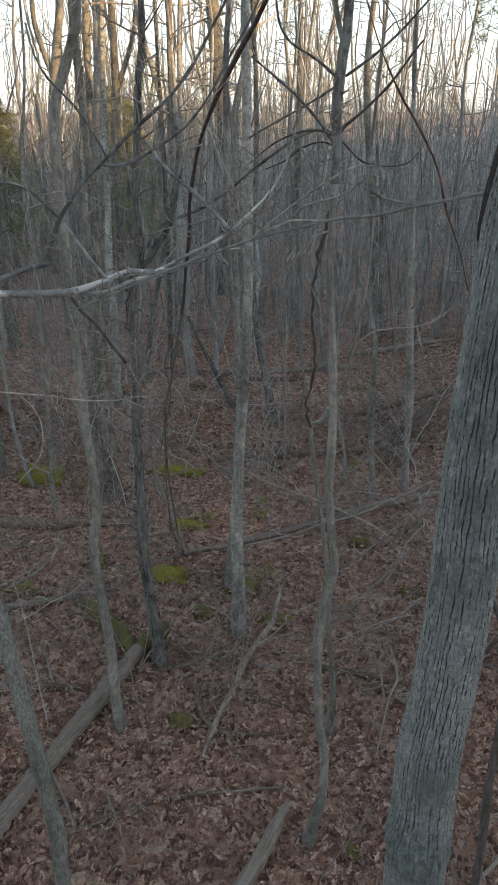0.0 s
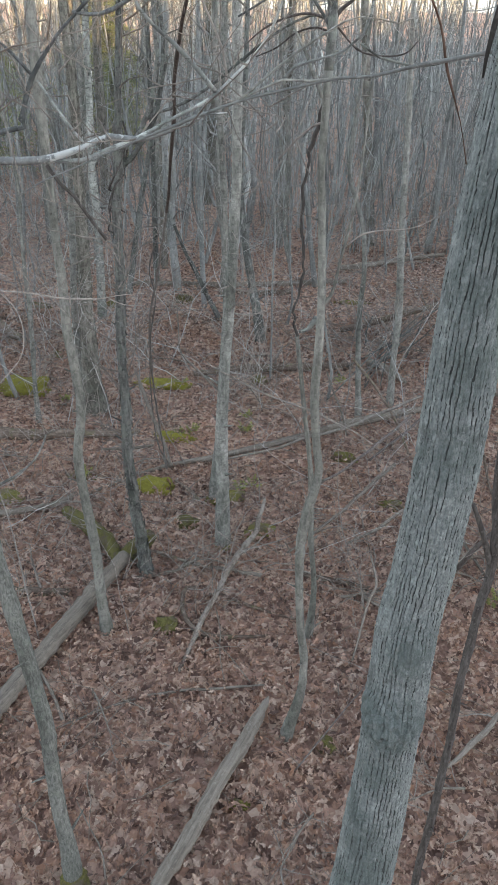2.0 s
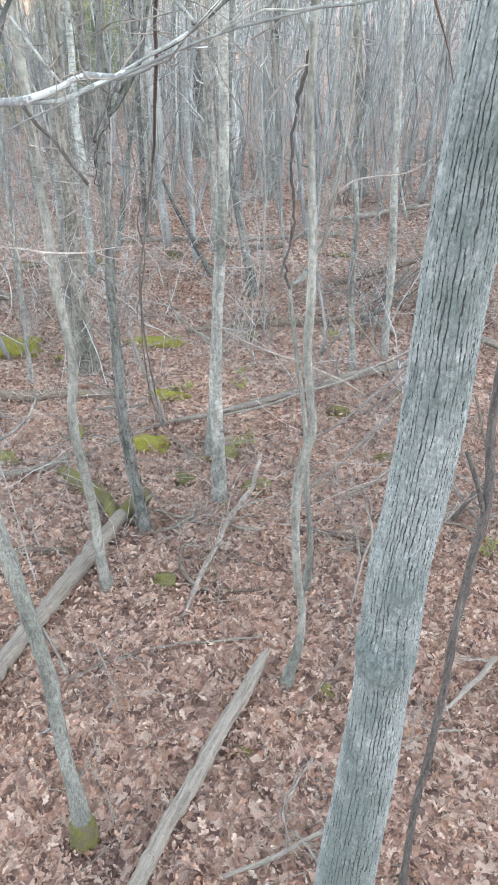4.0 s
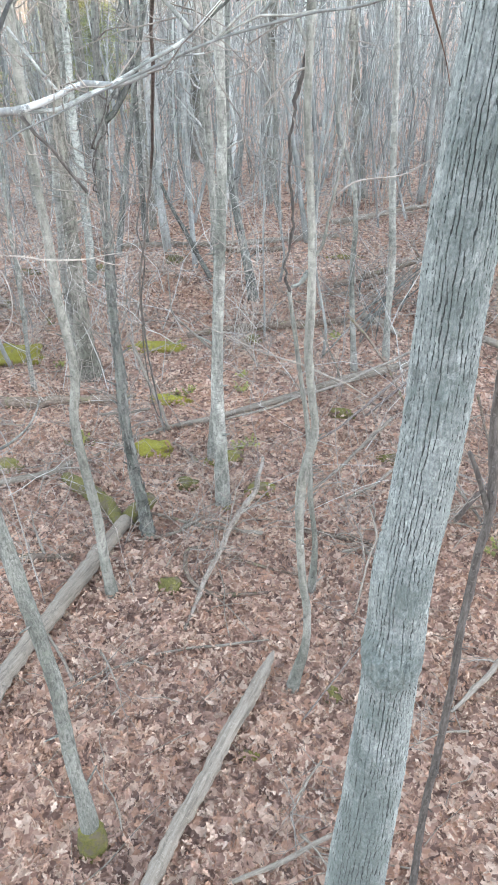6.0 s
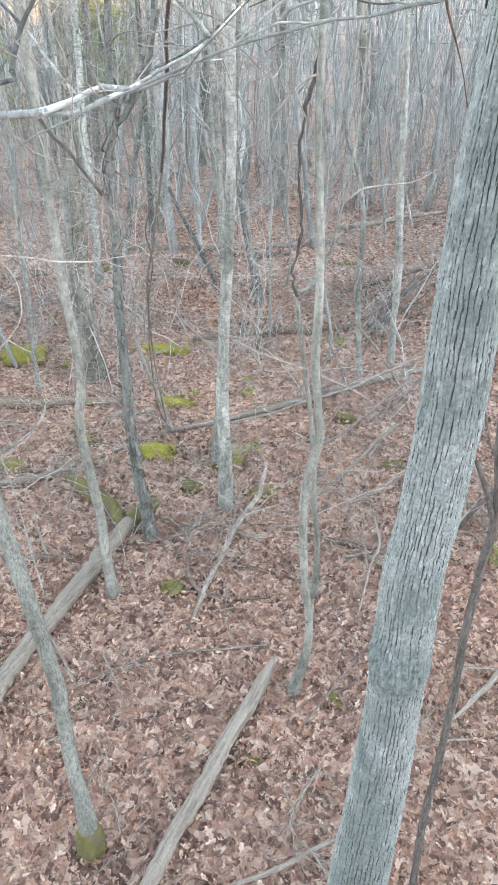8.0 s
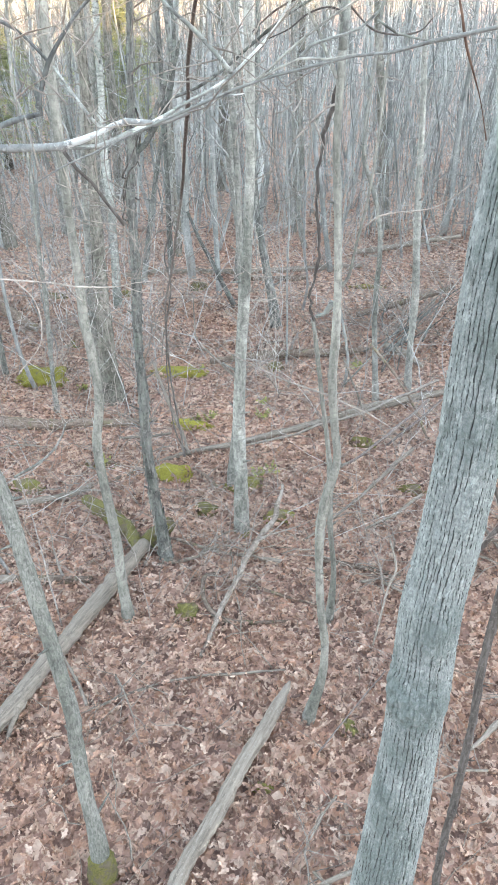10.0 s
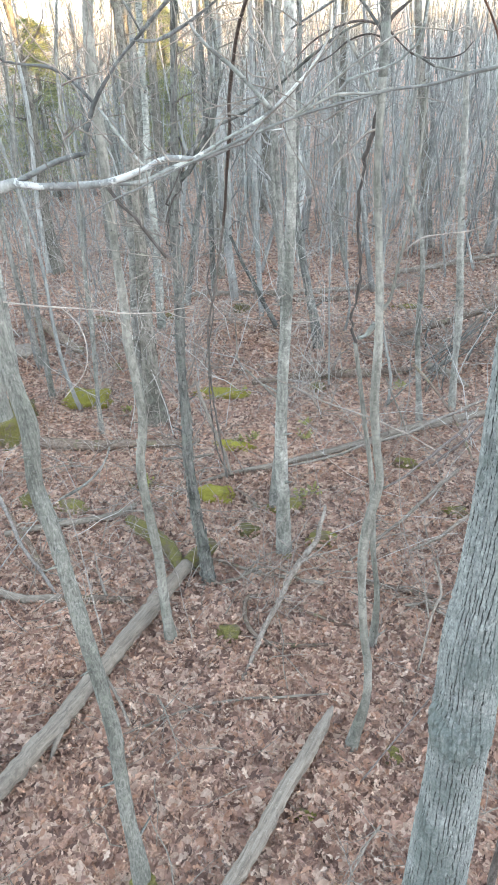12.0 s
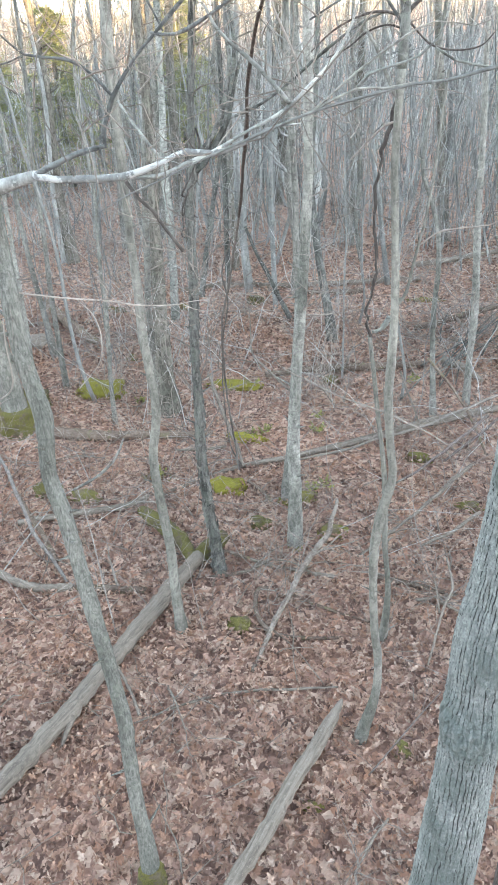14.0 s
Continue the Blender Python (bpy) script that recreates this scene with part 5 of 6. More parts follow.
fallen("far thin fallen trunk below the thicket", [(1.25, 14.28, 0.06, 0.05), (1.841, 14.487, 0.08, 0.055), (2.552, 14.809, 0.12, 0.05), (3.4, 15.0, 0.2, 0.04)], DEADWOOD, seed=72, twigs=3)
fallen("pale broken log beside a heap of branches", [(1.435, 9.828, 0.08, 0.052), (1.729, 9.534, 0.08, 0.055), (1.914, 9.232, 0.05, 0.03)], DEADWOOD, seed=73)
fallen("thin pale log on brown leaves", [(-5.663, 10.731, 0.03, 0.04), (-5.123, 10.884, 0.045, 0.045), (-4.779, 10.852, 0.04, 0.035)], DEADWOOD, seed=74)
fallen("dark rotting log leaning on leaves", [(-5.173, 11.41, 0.25, 0.075), (-4.528, 10.791, 0.10, 0.085), (-3.898, 10.233, 0.05, 0.06)], ROTTEN, seed=75)
fallen("slender brown twig leaning beside the ridged tree", [(0.40, 3.16, 0.02, 0.006), (0.60, 3.35, 0.18, 0.006), (0.874, 3.59, 0.42, 0.005)], VINE_BARK, "fallen_branch", 2, 76, 8)
fallen("grey dead branch propped on the leaves", [(-0.505, 3.954, 0.030, 0.0160), (-0.424, 4.265, 0.050, 0.0210), (-0.353, 4.542, 0.090, 0.0220), (-0.235, 4.938, 0.140, 0.0240), (-0.076, 5.351, 0.200, 0.0280), (0.013, 5.527, 0.240, 0.0260), (0.051, 5.692, 0.300, 0.0210), (0.073, 5.882, 0.360, 0.0150)], SCALY, "fallen_branch", 5, 8)
fallen("thin dead branch lying on dry leaves", [(-0.322, 4.897, 0.010, 0.0140), (0.002, 4.743, 0.010, 0.0140), (0.399, 4.606, 0.008, 0.0120)], ROTTEN, "fallen_branch", 2, 30, 10)
fallen("pale dead branch leaning over the leaves", [(0.299, 5.428, 0.030, 0.0110), (0.603, 5.729, 0.100, 0.0140), (0.979, 6.071, 0.250, 0.0170), (1.419, 6.555, 0.400, 0.0180)], DEADWOOD, "fallen_branch", 2, 31, 10)
fallen("pale dead branch beside the ridged tree", [(0.898, 5.649, 0.030, 0.0120), (1.194, 5.806, 0.100, 0.0160), (1.476, 6.003, 0.200, 0.0170)], DEADWOOD, "fallen_branch", 2, 32, 10)
fallen("thin dead branch lying on dry leaves", [(0.862, 4.167, 0.030, 0.0080), (1.001, 4.547, 0.300, 0.0110), (1.072, 4.739, 0.350, 0.0110), (1.030, 4.992, 0.450, 0.0080)], DEADWOOD, "fallen_branch", 2, 33, 10)
fallen("long thin grey pole on the leaves", [(-1.305, 3.368, 0.040, 0.0080), (-0.973, 3.583, 0.040, 0.0100), (-0.566, 3.742, 0.040, 0.0110), (-0.135, 3.805, 0.050, 0.0110), (0.170, 3.861, 0.050, 0.0070)], DEADWOOD, "fallen_branch", 2, 34, 10)
fallen("short pale log end on leaves", [(2.910, 8.987, 0.150, 0.0470), (3.264, 8.728, 0.120, 0.0540)], DEADWOOD, "fallen_log", 2, 35, 10)
fallen("thin grey log among dry leaves", [(-3.182, 5.590, 0.050, 0.0340), (-2.760, 5.740, 0.055, 0.0360), (-2.174, 5.963, 0.055, 0.0360), (-1.952, 6.165, 0.050, 0.0320)], DEADWOOD, "fallen_log", 2, 36, 10)
fallen("low grey log with a mossy rotten end", [(-3.315, 4.954, 0.060, 0.0300), (-3.019, 4.815, 0.060, 0.0360), (-2.642, 4.674, 0.055, 0.0400), (-2.261, 4.712, 0.050, 0.0400)], DEADWOOD, "fallen_log", 2, 37, 10)
fallen("short mossy log among dry leaves", [(-2.233, 4.707, 0.050, 0.0420), (-1.892, 4.728, 0.050, 0.0420), (-1.578, 4.757, 0.040, 0.0340)], ROTTEN, "fallen_log", 2, 38, 10)
fallen("brown dead pole leaning down to the leaves", [(-3.542, 5.894, 1.250, 0.0140), (-3.188, 5.574, 0.850, 0.0160), (-2.748, 5.116, 0.360, 0.0180), (-2.482, 4.900, 0.130, 0.0180), (-2.323, 4.780, 0.030, 0.0160)], VINE_GREY, "fallen_branch", 4, 39, 10)
fallen("thin pale stick leaning over the leaves", [(-2.453, 5.581, 0.550, 0.0050), (-2.193, 5.136, 0.380, 0.0060), (-1.905, 4.593, 0.200, 0.0070), (-1.697, 4.211, 0.030, 0.0070)], TWIG_PALE, "fallen_branch", 2, 41, 8)
fallen("long thin bent twig over the leaves", [(-3.016, 4.803, 0.050, 0.0060), (-2.829, 5.257, 0.250, 0.0060), (-2.635, 5.584, 0.420, 0.0050), (-2.402, 5.861, 0.450, 0.0040), (-2.254, 6.202, 0.550, 0.0030), (-2.230, 6.375, 0.620, 0.0020)], TWIG_SHRUB, "fallen_branch", 3, 42, 8)
fallen("thin dead branch lying on dry leaves", [(0.405, 5.181, 0.015, 0.0210), (0.821, 5.114, 0.018, 0.0260), (1.124, 5.036, 0.016, 0.0230)], ROTTEN, "fallen_branch", 2, 38, 10)
fallen("thin dead branch lying on dry leaves", [(-0.898, 5.275, 0.120, 0.0160), (-0.548, 5.208, 0.050, 0.0160), (0.091, 5.109, 0.040, 0.0180)], DEADWOOD, "fallen_branch", 2, 39, 10)
fallen("thin dead branch lying on dry leaves", [(-1.395, 5.175, 0.050, 0.0130), (-1.058, 5.269, 0.120, 0.0160), (-0.706, 5.224, 0.100, 0.0110)], ROTTEN, "fallen_branch", 2, 40, 10)
fallen("thin dead branch lying on dry leaves", [(-1.046, 5.003, 0.040, 0.0160), (-0.744, 5.081, 0.050, 0.0180), (-0.495, 5.232, 0.100, 0.0140)], DEADWOOD, "fallen_branch", 2, 41, 10)
fallen("thin dead branch lying on dry leaves", [(-0.489, 4.900, 0.050, 0.0150), (-0.578, 4.834, 0.060, 0.0200), (-0.552, 4.565, 0.060, 0.0200), (-0.437, 4.393, 0.050, 0.0190), (-0.266, 4.341, 0.030, 0.0190), (0.207, 4.395, 0.020, 0.0120)], ROTTEN, "fallen_branch", 2, 42, 10)
fallen("brown forked dead branch over the leaves", [(0.64, 6.614, 0.04, 0.011), (0.911, 6.746, 0.16, 0.014), (1.161, 6.919, 0.3, 0.016), (1.667, 7.282, 0.58, 0.018)], VINE_BARK, "fallen_branch", 3, 43, 10)
fallen("thin dead branch lying on dry leaves", [(1.732, 7.387, 0.020, 0.0130), (1.562, 7.656, 0.300, 0.0140), (1.366, 7.936, 0.550, 0.0150), (1.044, 8.059, 0.900, 0.0170)], ROTTEN, "fallen_branch", 2, 44, 10)
fallen("thin dead branch lying on dry leaves", [(1.019, 7.756, 0.020, 0.0100), (0.911, 7.987, 0.300, 0.0110), (0.742, 8.309, 0.600, 0.0120)], DEADWOOD, "fallen_branch", 2, 45, 10)
fallen("thin dead branch lying on dry leaves", [(-2.538, 5.065, 0.030, 0.0240), (-2.854, 5.370, 0.200, 0.0260), (-3.162, 5.640, 0.400, 0.0250)], ROTTEN, "fallen_branch", 2, 46, 10)
fallen("brown dead branch beside a sapling", [(1.866, 5.242, 0.100, 0.0210), (1.977, 5.123, 0.500, 0.0220), (2.218, 5.145, 0.800, 0.0240)], VINE_BARK, "fallen_branch", 2, 47, 10)
fallen("thin dead branch lying on dry leaves", [(1.862, 5.464, 0.050, 0.0140), (2.169, 5.459, 0.120, 0.0170), (2.440, 5.468, 0.100, 0.0160)], ROTTEN, "fallen_branch", 2, 48, 10)
fallen("thin dead branch lying on dry leaves", [(1.928, 5.651, 0.200, 0.0110), (2.074, 5.478, 0.080, 0.0140), (2.148, 5.294, 0.030, 0.0130)], DEADWOOD, "fallen_branch", 2, 49, 10)
fallen("thin dead branch lying on dry leaves", [(2.425, 7.059, 0.400, 0.0170), (2.509, 6.835, 0.100, 0.0130), (2.513, 6.607, 0.030, 0.0120)], ROTTEN, "fallen_branch", 2, 50, 10)
fallen("thin dead branch lying on dry leaves", [(1.007, 4.894, 0.040, 0.0150), (1.236, 4.714, 0.050, 0.0120)], DEADWOOD, "fallen_branch", 2, 51, 10)
fallen("thin dead branch lying on dry leaves", [(-0.945, 6.586, 0.030, 0.0160), (-0.730, 6.350, 0.050, 0.0210), (-0.625, 6.213, 0.040, 0.0180)], ROTTEN, "fallen_branch", 2, 52, 10)
fallen("thin dead branch lying on dry leaves", [(-1.884, 7.161, 0.030, 0.0130), (-1.555, 7.053, 0.120, 0.0170), (-1.205, 6.872, 0.300, 0.0130)], DEADWOOD, "fallen_branch", 2, 53, 10)
fallen("grey splintered dead branch leaning on the log", [(-1.674, 8.269, 0.500, 0.0160), (-1.388, 7.573, 0.400, 0.0220), (-1.242, 7.391, 0.200, 0.0210), (-1.009, 6.837, 0.050, 0.0160)], DEADWOOD, "fallen_branch", 2, 54, 10)
fallen("thin dead branch lying on dry leaves", [(0.809, 4.918, 0.011, 0.0150), (1.017, 4.976, 0.013, 0.0180), (1.167, 5.044, 0.011, 0.0160)], DEADWOOD, "fallen_branch", 2, 55, 10)
fallen("brown dead branch over the leaves", [(1.238, 7.159, 0.050, 0.0150), (1.603, 7.410, 0.250, 0.0160), (2.045, 7.841, 0.400, 0.0140)], VINE_BARK, "fallen_branch", 2, 56, 10)
fallen("thin dead branch lying on dry leaves", [(-0.018, 2.083, 0.050, 0.0130), (0.207, 2.180, 0.060, 0.0150), (0.406, 2.275, 0.080, 0.0150), (0.609, 2.362, 0.120, 0.0140)], DEADWOOD, "fallen_branch", 2, 57, 10)
fallen("thin dead branch lying on dry leaves", [(1.456, 3.257, 0.050, 0.0120), (1.645, 3.430, 0.080, 0.0210), (1.907, 3.699, 0.100, 0.0220)], DEADWOOD, "fallen_branch", 2, 58, 10)
fallen("thin dead branch lying on dry leaves", [(-1.697, 4.034, 0.100, 0.0120), (-1.521, 3.787, 0.060, 0.0130), (-1.285, 3.451, 0.030, 0.0130)], DEADWOOD, "fallen_branch", 2, 59, 10)
fallen("thin dead branch lying on dry leaves", [(0.779, 2.304, 0.050, 0.0070), (0.505, 2.269, 0.100, 0.0070)], ROTTEN, "fallen_branch", 2, 60, 10)
fallen("dark fallen tree top", [(1.087, 10.925, 0.100, 0.0460), (1.879, 11.038, 0.300, 0.0480), (2.635, 11.421, 0.400, 0.0400)], ROTTEN, "fallen_log", 8, 61, 10)


def branch_heap(x, y, ex, ey, ez, count, seed):
    """Long straight dead branches thrown together, all lying much the same way."""
    rng = np.random.default_rng(seed)
    ob = thing("branch_heap", (x, y, 0), "heap of long dark dead branches lying side by side", "brushwood")
    for _ in range(count):
        a, b = rng.normal(size=3) * (0.22, 0.3, 0.05), rng.normal(size=3) * (0.3, 0.3, 0.13)
        k0, k1 = rng.uniform(-0.1, 0.3), rng.uniform(0.7, 1.15)
        way = np.array([ex - x, ey - y, ez])
        p0, p1 = way * k0 + a + (0, 0, 0.1), way * k1 + b + (0, 0, 0.1)
        r = rng.uniform(0.006, 0.013)
        mid = (p0 + p1) / 2 + rng.normal(size=3) * 0.05
        bag = Bag()
        path = smooth_path([(*p0, r), (*mid, r * 0.9), (*p1, r * 0.4)], 0.08)
        path[:, 2] = np.maximum(path[:, 2], 0.02)
        sweep(bag, path, 6, 0.05, rng)
        for _ in range(3):
            q = path[rng.integers(len(path) // 2, len(path))]
            grow(bag, q[:3], way / np.linalg.norm(way) + rng.normal(size=3) * 0.4, rng.uniform(0.3, 0.7), q[3] * 0.5, rng, 0, 0.0)
        part("branch", bag.mesh("branch", BARK_DARK), ob)


branch_heap(1.15, 9.3, 2.37, 10.67, 0.5, 13, 780)


def dead_crown(x, y, reach, count, seed, height=0.35, label="tangle of fine dead grey twigs"):
    """The bare twiggy top of a fallen branch, lying on the leaves."""
    rng = np.random.default_rng(seed)
    ob = thing("brushwood", (x, y, 0), label, "brushwood", "fallen twig tangles")
    a = rng.uniform(0, 6.3)
    stem_path = smooth_path([(0, 0, 0.03, 0.009), (math.cos(a) * reach * 0.5, math.sin(a) * reach * 0.5, 0.12, 0.007), (math.cos(a) * reach, math.sin(a) * reach, 0.08, 0.004)], 0.05)
    bag = Bag()
    sweep(bag, stem_path, 7, 0.05, rng)
    part("stem", bag.mesh("stem", DEADWOOD), ob)
    bag = Bag()
    for _ in range(count):
        q = stem_path[rng.integers(0, len(stem_path))]
        b = a + rng.normal() * 1.2
        grow(bag, q[:3], (math.cos(b), math.sin(b), rng.uniform(0.0, height * 2)), reach * rng.uniform(0.4, 1.3), 0.0045, rng, 1, -0.15, 4, 0.13)
    tagged(part("crown", bag.mesh("crown", TWIG_DRY if height > 1 else TWIG_PALE), ob), kind="stuff")


dead_crown(-2.12, 5.42, 0.7, 12, 700, 0.3)
dead_crown(-1.48, 5.31, 0.7, 5, 701, 0.2)
dead_crown(-0.7, 5.14, 0.6, 5, 702, 0.2)
dead_crown(-0.07, 5.12, 0.5, 7, 703, 0.3)
dead_crown(1.29, 9.98, 1.1, 10, 704, 0.5)
dead_crown(2.01, 10.42, 1.2, 10, 705, 0.5)
dead_crown(2.71, 10.03, 1.0, 12, 706, 0.4)
dead_crown(2.58, 7.23, 0.8, 12, 707, 0.4)
dead_crown(2.21, 5.1, 0.6, 12, 708, 0.3)
dead_crown(0.53, 2.87, 0.45, 9, 709, 0.6)
dead_crown(0.07, 8.52, 0.6, 14, 710, 0.9)
dead_crown(-1.1, 9.6, 0.9, 16, 711, 0.5)
dead_crown(-2.89, 9.83, 0.8, 12, 712, 0.5)
dead_crown(-1.72, 9.87, 0.7, 12, 713, 0.6)
dead_crown(-2.68, 6.91, 0.7, 12, 714, 0.4)
dead_crown(1.0, 4.76, 0.5, 8, 715, 0.3)
dead_crown(0.38, 2.38, 0.35, 8, 716, 0.5)
dead_crown(1.55, 3.12, 0.45, 9, 717, 0.4)
dead_crown(-1.14, 3.74, 0.5, 8, 718, 0.2)
dead_crown(-0.5, 9.17, 0.7, 12, 719, 0.6)
dead_crown(1.46, 9.99, 1.4, 12, 720, 0.8)
dead_crown(1.92, 9.71, 1.4, 12, 721, 0.8)
dead_crown(2.38, 10.33, 1.4, 12, 722, 0.8)
dead_crown(2.81, 9.29, 1.0, 9, 723, 0.6)
dead_crown(-0.34, 9.17, 0.7, 20, 724, 1.5)
dead_crown(0.12, 9.94, 0.7, 20, 725, 1.5)
dead_crown(-0.04, 8.36, 0.6, 16, 726, 1.4)
dead_crown(-1.28, 11.21, 0.8, 14, 727, 1.2)
dead_crown(-2.1, 11.68, 0.8, 14, 728, 1.2)
dead_crown(-2.39, 7.56, 0.6, 12, 729, 1.2)
dead_crown(-3.14, 8.4, 0.6, 12, 730, 1.2)


# ---------- mossy boulders ----------
DRIFT = []


def boulder(label, x, y, half_w, half_h, seed, material=None):
    rng = np.random.default_rng(seed)
    bm = bmesh.new()
    bmesh.ops.create_icosphere(bm, subdivisions=4, radius=1.0)
    sx, sy, sz = half_w, min(half_h * 1.35, half_w), max(half_h * 0.95, 0.04)
    off = Vector(rng.uniform(0, 50, 3))
    for v in bm.verts:
        k = 1 + 0.42 * noise.noise(v.co * 1.7 + off) + 0.10 * noise.noise(v.co * 4.5 + off) + 0.03 * noise.noise(v.co * 16 + off)
        v.co = Vector((v.co.x * sx * k, v.co.y * sy * k, v.co.z * sz * k))
    me = bpy.data.meshes.new("boulder")
    bm.to_mesh(me)
    bm.free()
    me.shade_smooth()
    me.materials.append(material or MOSS)
    ob = new("boulder", me)
    ob.matrix_basis = pose(x, y, float(ground_height(x, y)) + sz * 0.25, 0, 0, rng.uniform(-12, 12))
    n = int(14 + 90 * half_w)
    a, k = rng.uniform(0, 2 * np.pi, n), rng.uniform(0.72, 1.25, n)
    DRIFT.append((x + np.cos(a) * sx * k, y + np.sin(a) * sy * k, np.maximum(0, 1.1 - k) * sz * 1.3))
    return tagged(ob, label, "rock", "mossy boulders")


boulder("bright yellow-green moss-covered boulder", -1.146, 6.456, 0.221, 0.104, 500, MOSS_BRIGHT)
boulder("low boulder covered in olive moss", -0.686, 5.834, 0.12, 0.069, 503)
boulder("low boulder covered in olive moss", 0.044, 5.759, 0.153, 0.079, 504)
boulder("low boulder covered in olive moss", -0.334, 6.292, 0.211, 0.078, 505)
boulder("long low moss-covered boulder", -1.457, 8.955, 0.40, 0.085, 506, MOSS_BRIGHT)
boulder("bright yellow-green moss-covered boulder", -3.292, 8.656, 0.34, 0.165, 507, MOSS_BRIGHT)
boulder("low boulder covered in olive moss", -1.614, 12.207, 0.158, 0.099, 508)
boulder("low boulder covered in olive moss", 1.372, 12.367, 0.347, 0.05, 509)
boulder("low boulder covered in olive moss", -1.955, 6.601, 0.175, 0.044, 510)
boulder("low boulder covered in olive moss", -0.144, 9.216, 0.134, 0.079, 511)
boulder("low boulder covered in olive moss", -3.176, 9.778, 0.092, 0.058, 512)
boulder("small moss cushion among dry leaves", -0.685, 4.429, 0.096, 0.067, 513)
boulder("small moss cushion among dry leaves", 0.039, 2.911, 0.072, 0.031, 514)
boulder("low boulder covered in olive moss", 0.633, 3.396, 0.07, 0.062, 515)
boulder("flat bright moss patch on a low stone", -1.076, 7.555, 0.24, 0.07, 516, MOSS_BRIGHT)
boulder("low boulder covered in olive moss", -3.108, 6.212, 0.157, 0.094, 518)
boulder("low boulder covered in olive moss", -2.645, 6.109, 0.184, 0.08, 519)
boulder("low boulder covered in olive moss", -2.844, 11.872, 0.11, 0.07, 520)
boulder("low boulder covered in olive moss", -4.033, 11.691, 0.2, 0.06, 521)
boulder("low boulder covered in olive moss", -4.133, 8.169, 0.269, 0.192, 522)


boulder("pale grey bare rock among dry leaves", -4.93, 10.15, 0.22, 0.14, 523, DEADWOOD)
boulder("low stone with olive moss", 0.956, 7.25, 0.16, 0.06, 524)
boulder("low stone with olive moss", 1.436, 6.35, 0.14, 0.06, 525)


fallen("short rotten log overgrown with olive moss", [(-1.936, 5.878, 0.09, 0.05), (-1.700, 5.679, 0.11, 0.078), (-1.445, 5.430, 0.11, 0.072), (-1.215, 5.114, 0.12, 0.05)], MOSS, seed=77, sides=18, rough=0.09)


def mossy_log_end():
    """Moss sleeve on the far end of the thick grey log."""
    rng = np.random.default_rng(88)
    base = (-1.03, 5.34, 0.0)
    ob = thing("moss_cushion", base, "olive moss on the end of a grey log", "moss")
    bag = Bag()
    sweep(bag, local(smooth_path([(-0.965, 5.42, 0.205, 0.058), (-1.03, 5.34, 0.18, 0.076), (-1.118, 5.231, 0.152, 0.085), (-1.16, 5.17, 0.14, 0.078)], 0.015), base), 20, 0.05, rng)
    part("moss", bag.mesh("moss", MOSS), ob)


mossy_log_end()


def drifted_leaves():
    """Leaves that have blown against and over the boulders."""
    rng = np.random.default_rng(61)
    shape, faces = leaf_template(2)
    bag = Bag()
    for x, y, z in DRIFT:
        for k in range(3):
            strew(bag, shape, faces, x[k::3], y[k::3], rng.uniform(0.04, 0.09, len(x[k::3])), rng, 0.35, 0.03 + float(z[k::3].mean()))
    tagged(part("leaf_drift", bag.mesh("leaf_drift", LEAF, False), ground, "dry leaves blown against boulders"), kind="stuff")


drifted_leaves()


# ---------- small green plants ----------
def green_leaf():
    m, n, l, bsdf = shader("green_leaf")
    g = n.new("ShaderNodeNewGeometry")
    l.new(ramp(n, l, g.outputs["Random Per Island"], [(0, (0.13, 0.145, 0.04)), (0.5, (0.23, 0.235, 0.06)), (1, (0.33, 0.32, 0.09))]), bsdf.inputs["Base Color"])
    bsdf.inputs["Roughness"].default_value = 0.6
    return m


GREEN_LEAF = green_leaf()


def green_plant(x, y, size, seed):
    """A low tuft of small yellow-green leaves on thin stalks."""
    rng = np.random.default_rng(seed)
    foot = float(ground_height(x, y))
    ob = thing("plant", (x, y, foot), "small yellow-green plant among dry leaves", "plant", "small green plants")
    stalks, blades = Bag(), Bag()
    shape, faces = leaf_template(0)
    for _ in range(9):
        a, h, r = rng.uniform(0, 6.3), rng.uniform(0.5, 1.0) * size, rng.uniform(0.3, 1.0) * size
        tip = np.array([math.cos(a) * r, math.sin(a) * r, h])
        sweep(stalks, np.array([(0, 0, 0, 0.002), (*(tip * (0.5, 0.5, 0.7)), 0.0016), (*tip, 0.001)]), 4)
        for _ in range(6):
            k = rng.uniform(0.4, 1.05)
            turn = np.array(Euler((rng.normal() * 0.5, rng.normal() * 0.5, rng.uniform(0, 6.3))).to_matrix())
            blades.add(shape @ turn.T * rng.uniform(0.03, 0.06) + tip * k, faces)
    part("stalks", stalks.mesh("stalks", TWIG_PALE), ob)
    tagged(part("leaves", blades.mesh("leaves", GREEN_LEAF, False), ob), kind="stuff")


green_plant(-0.22, 6.47, 0.14, 800)
green_plant(-0.09, 6.53, 0.16, 801)
green_plant(-1.94, 6.62, 0.12, 802)
green_plant(-1.2, 8.98, 0.15, 803)
green_plant(-1.05, 7.6, 0.13, 804)
green_plant(-0.23, 7.77, 0.13, 805)
green_plant(-0.22, 8.13, 0.1, 806)
green_plant(1.0, 9.22, 0.12, 807)
green_plant(2.16, 4.91, 0.12, 808)
green_plant(-2.65, 8.42, 0.12, 809)
green_plant(-0.88, 7.68, 0.13, 810)


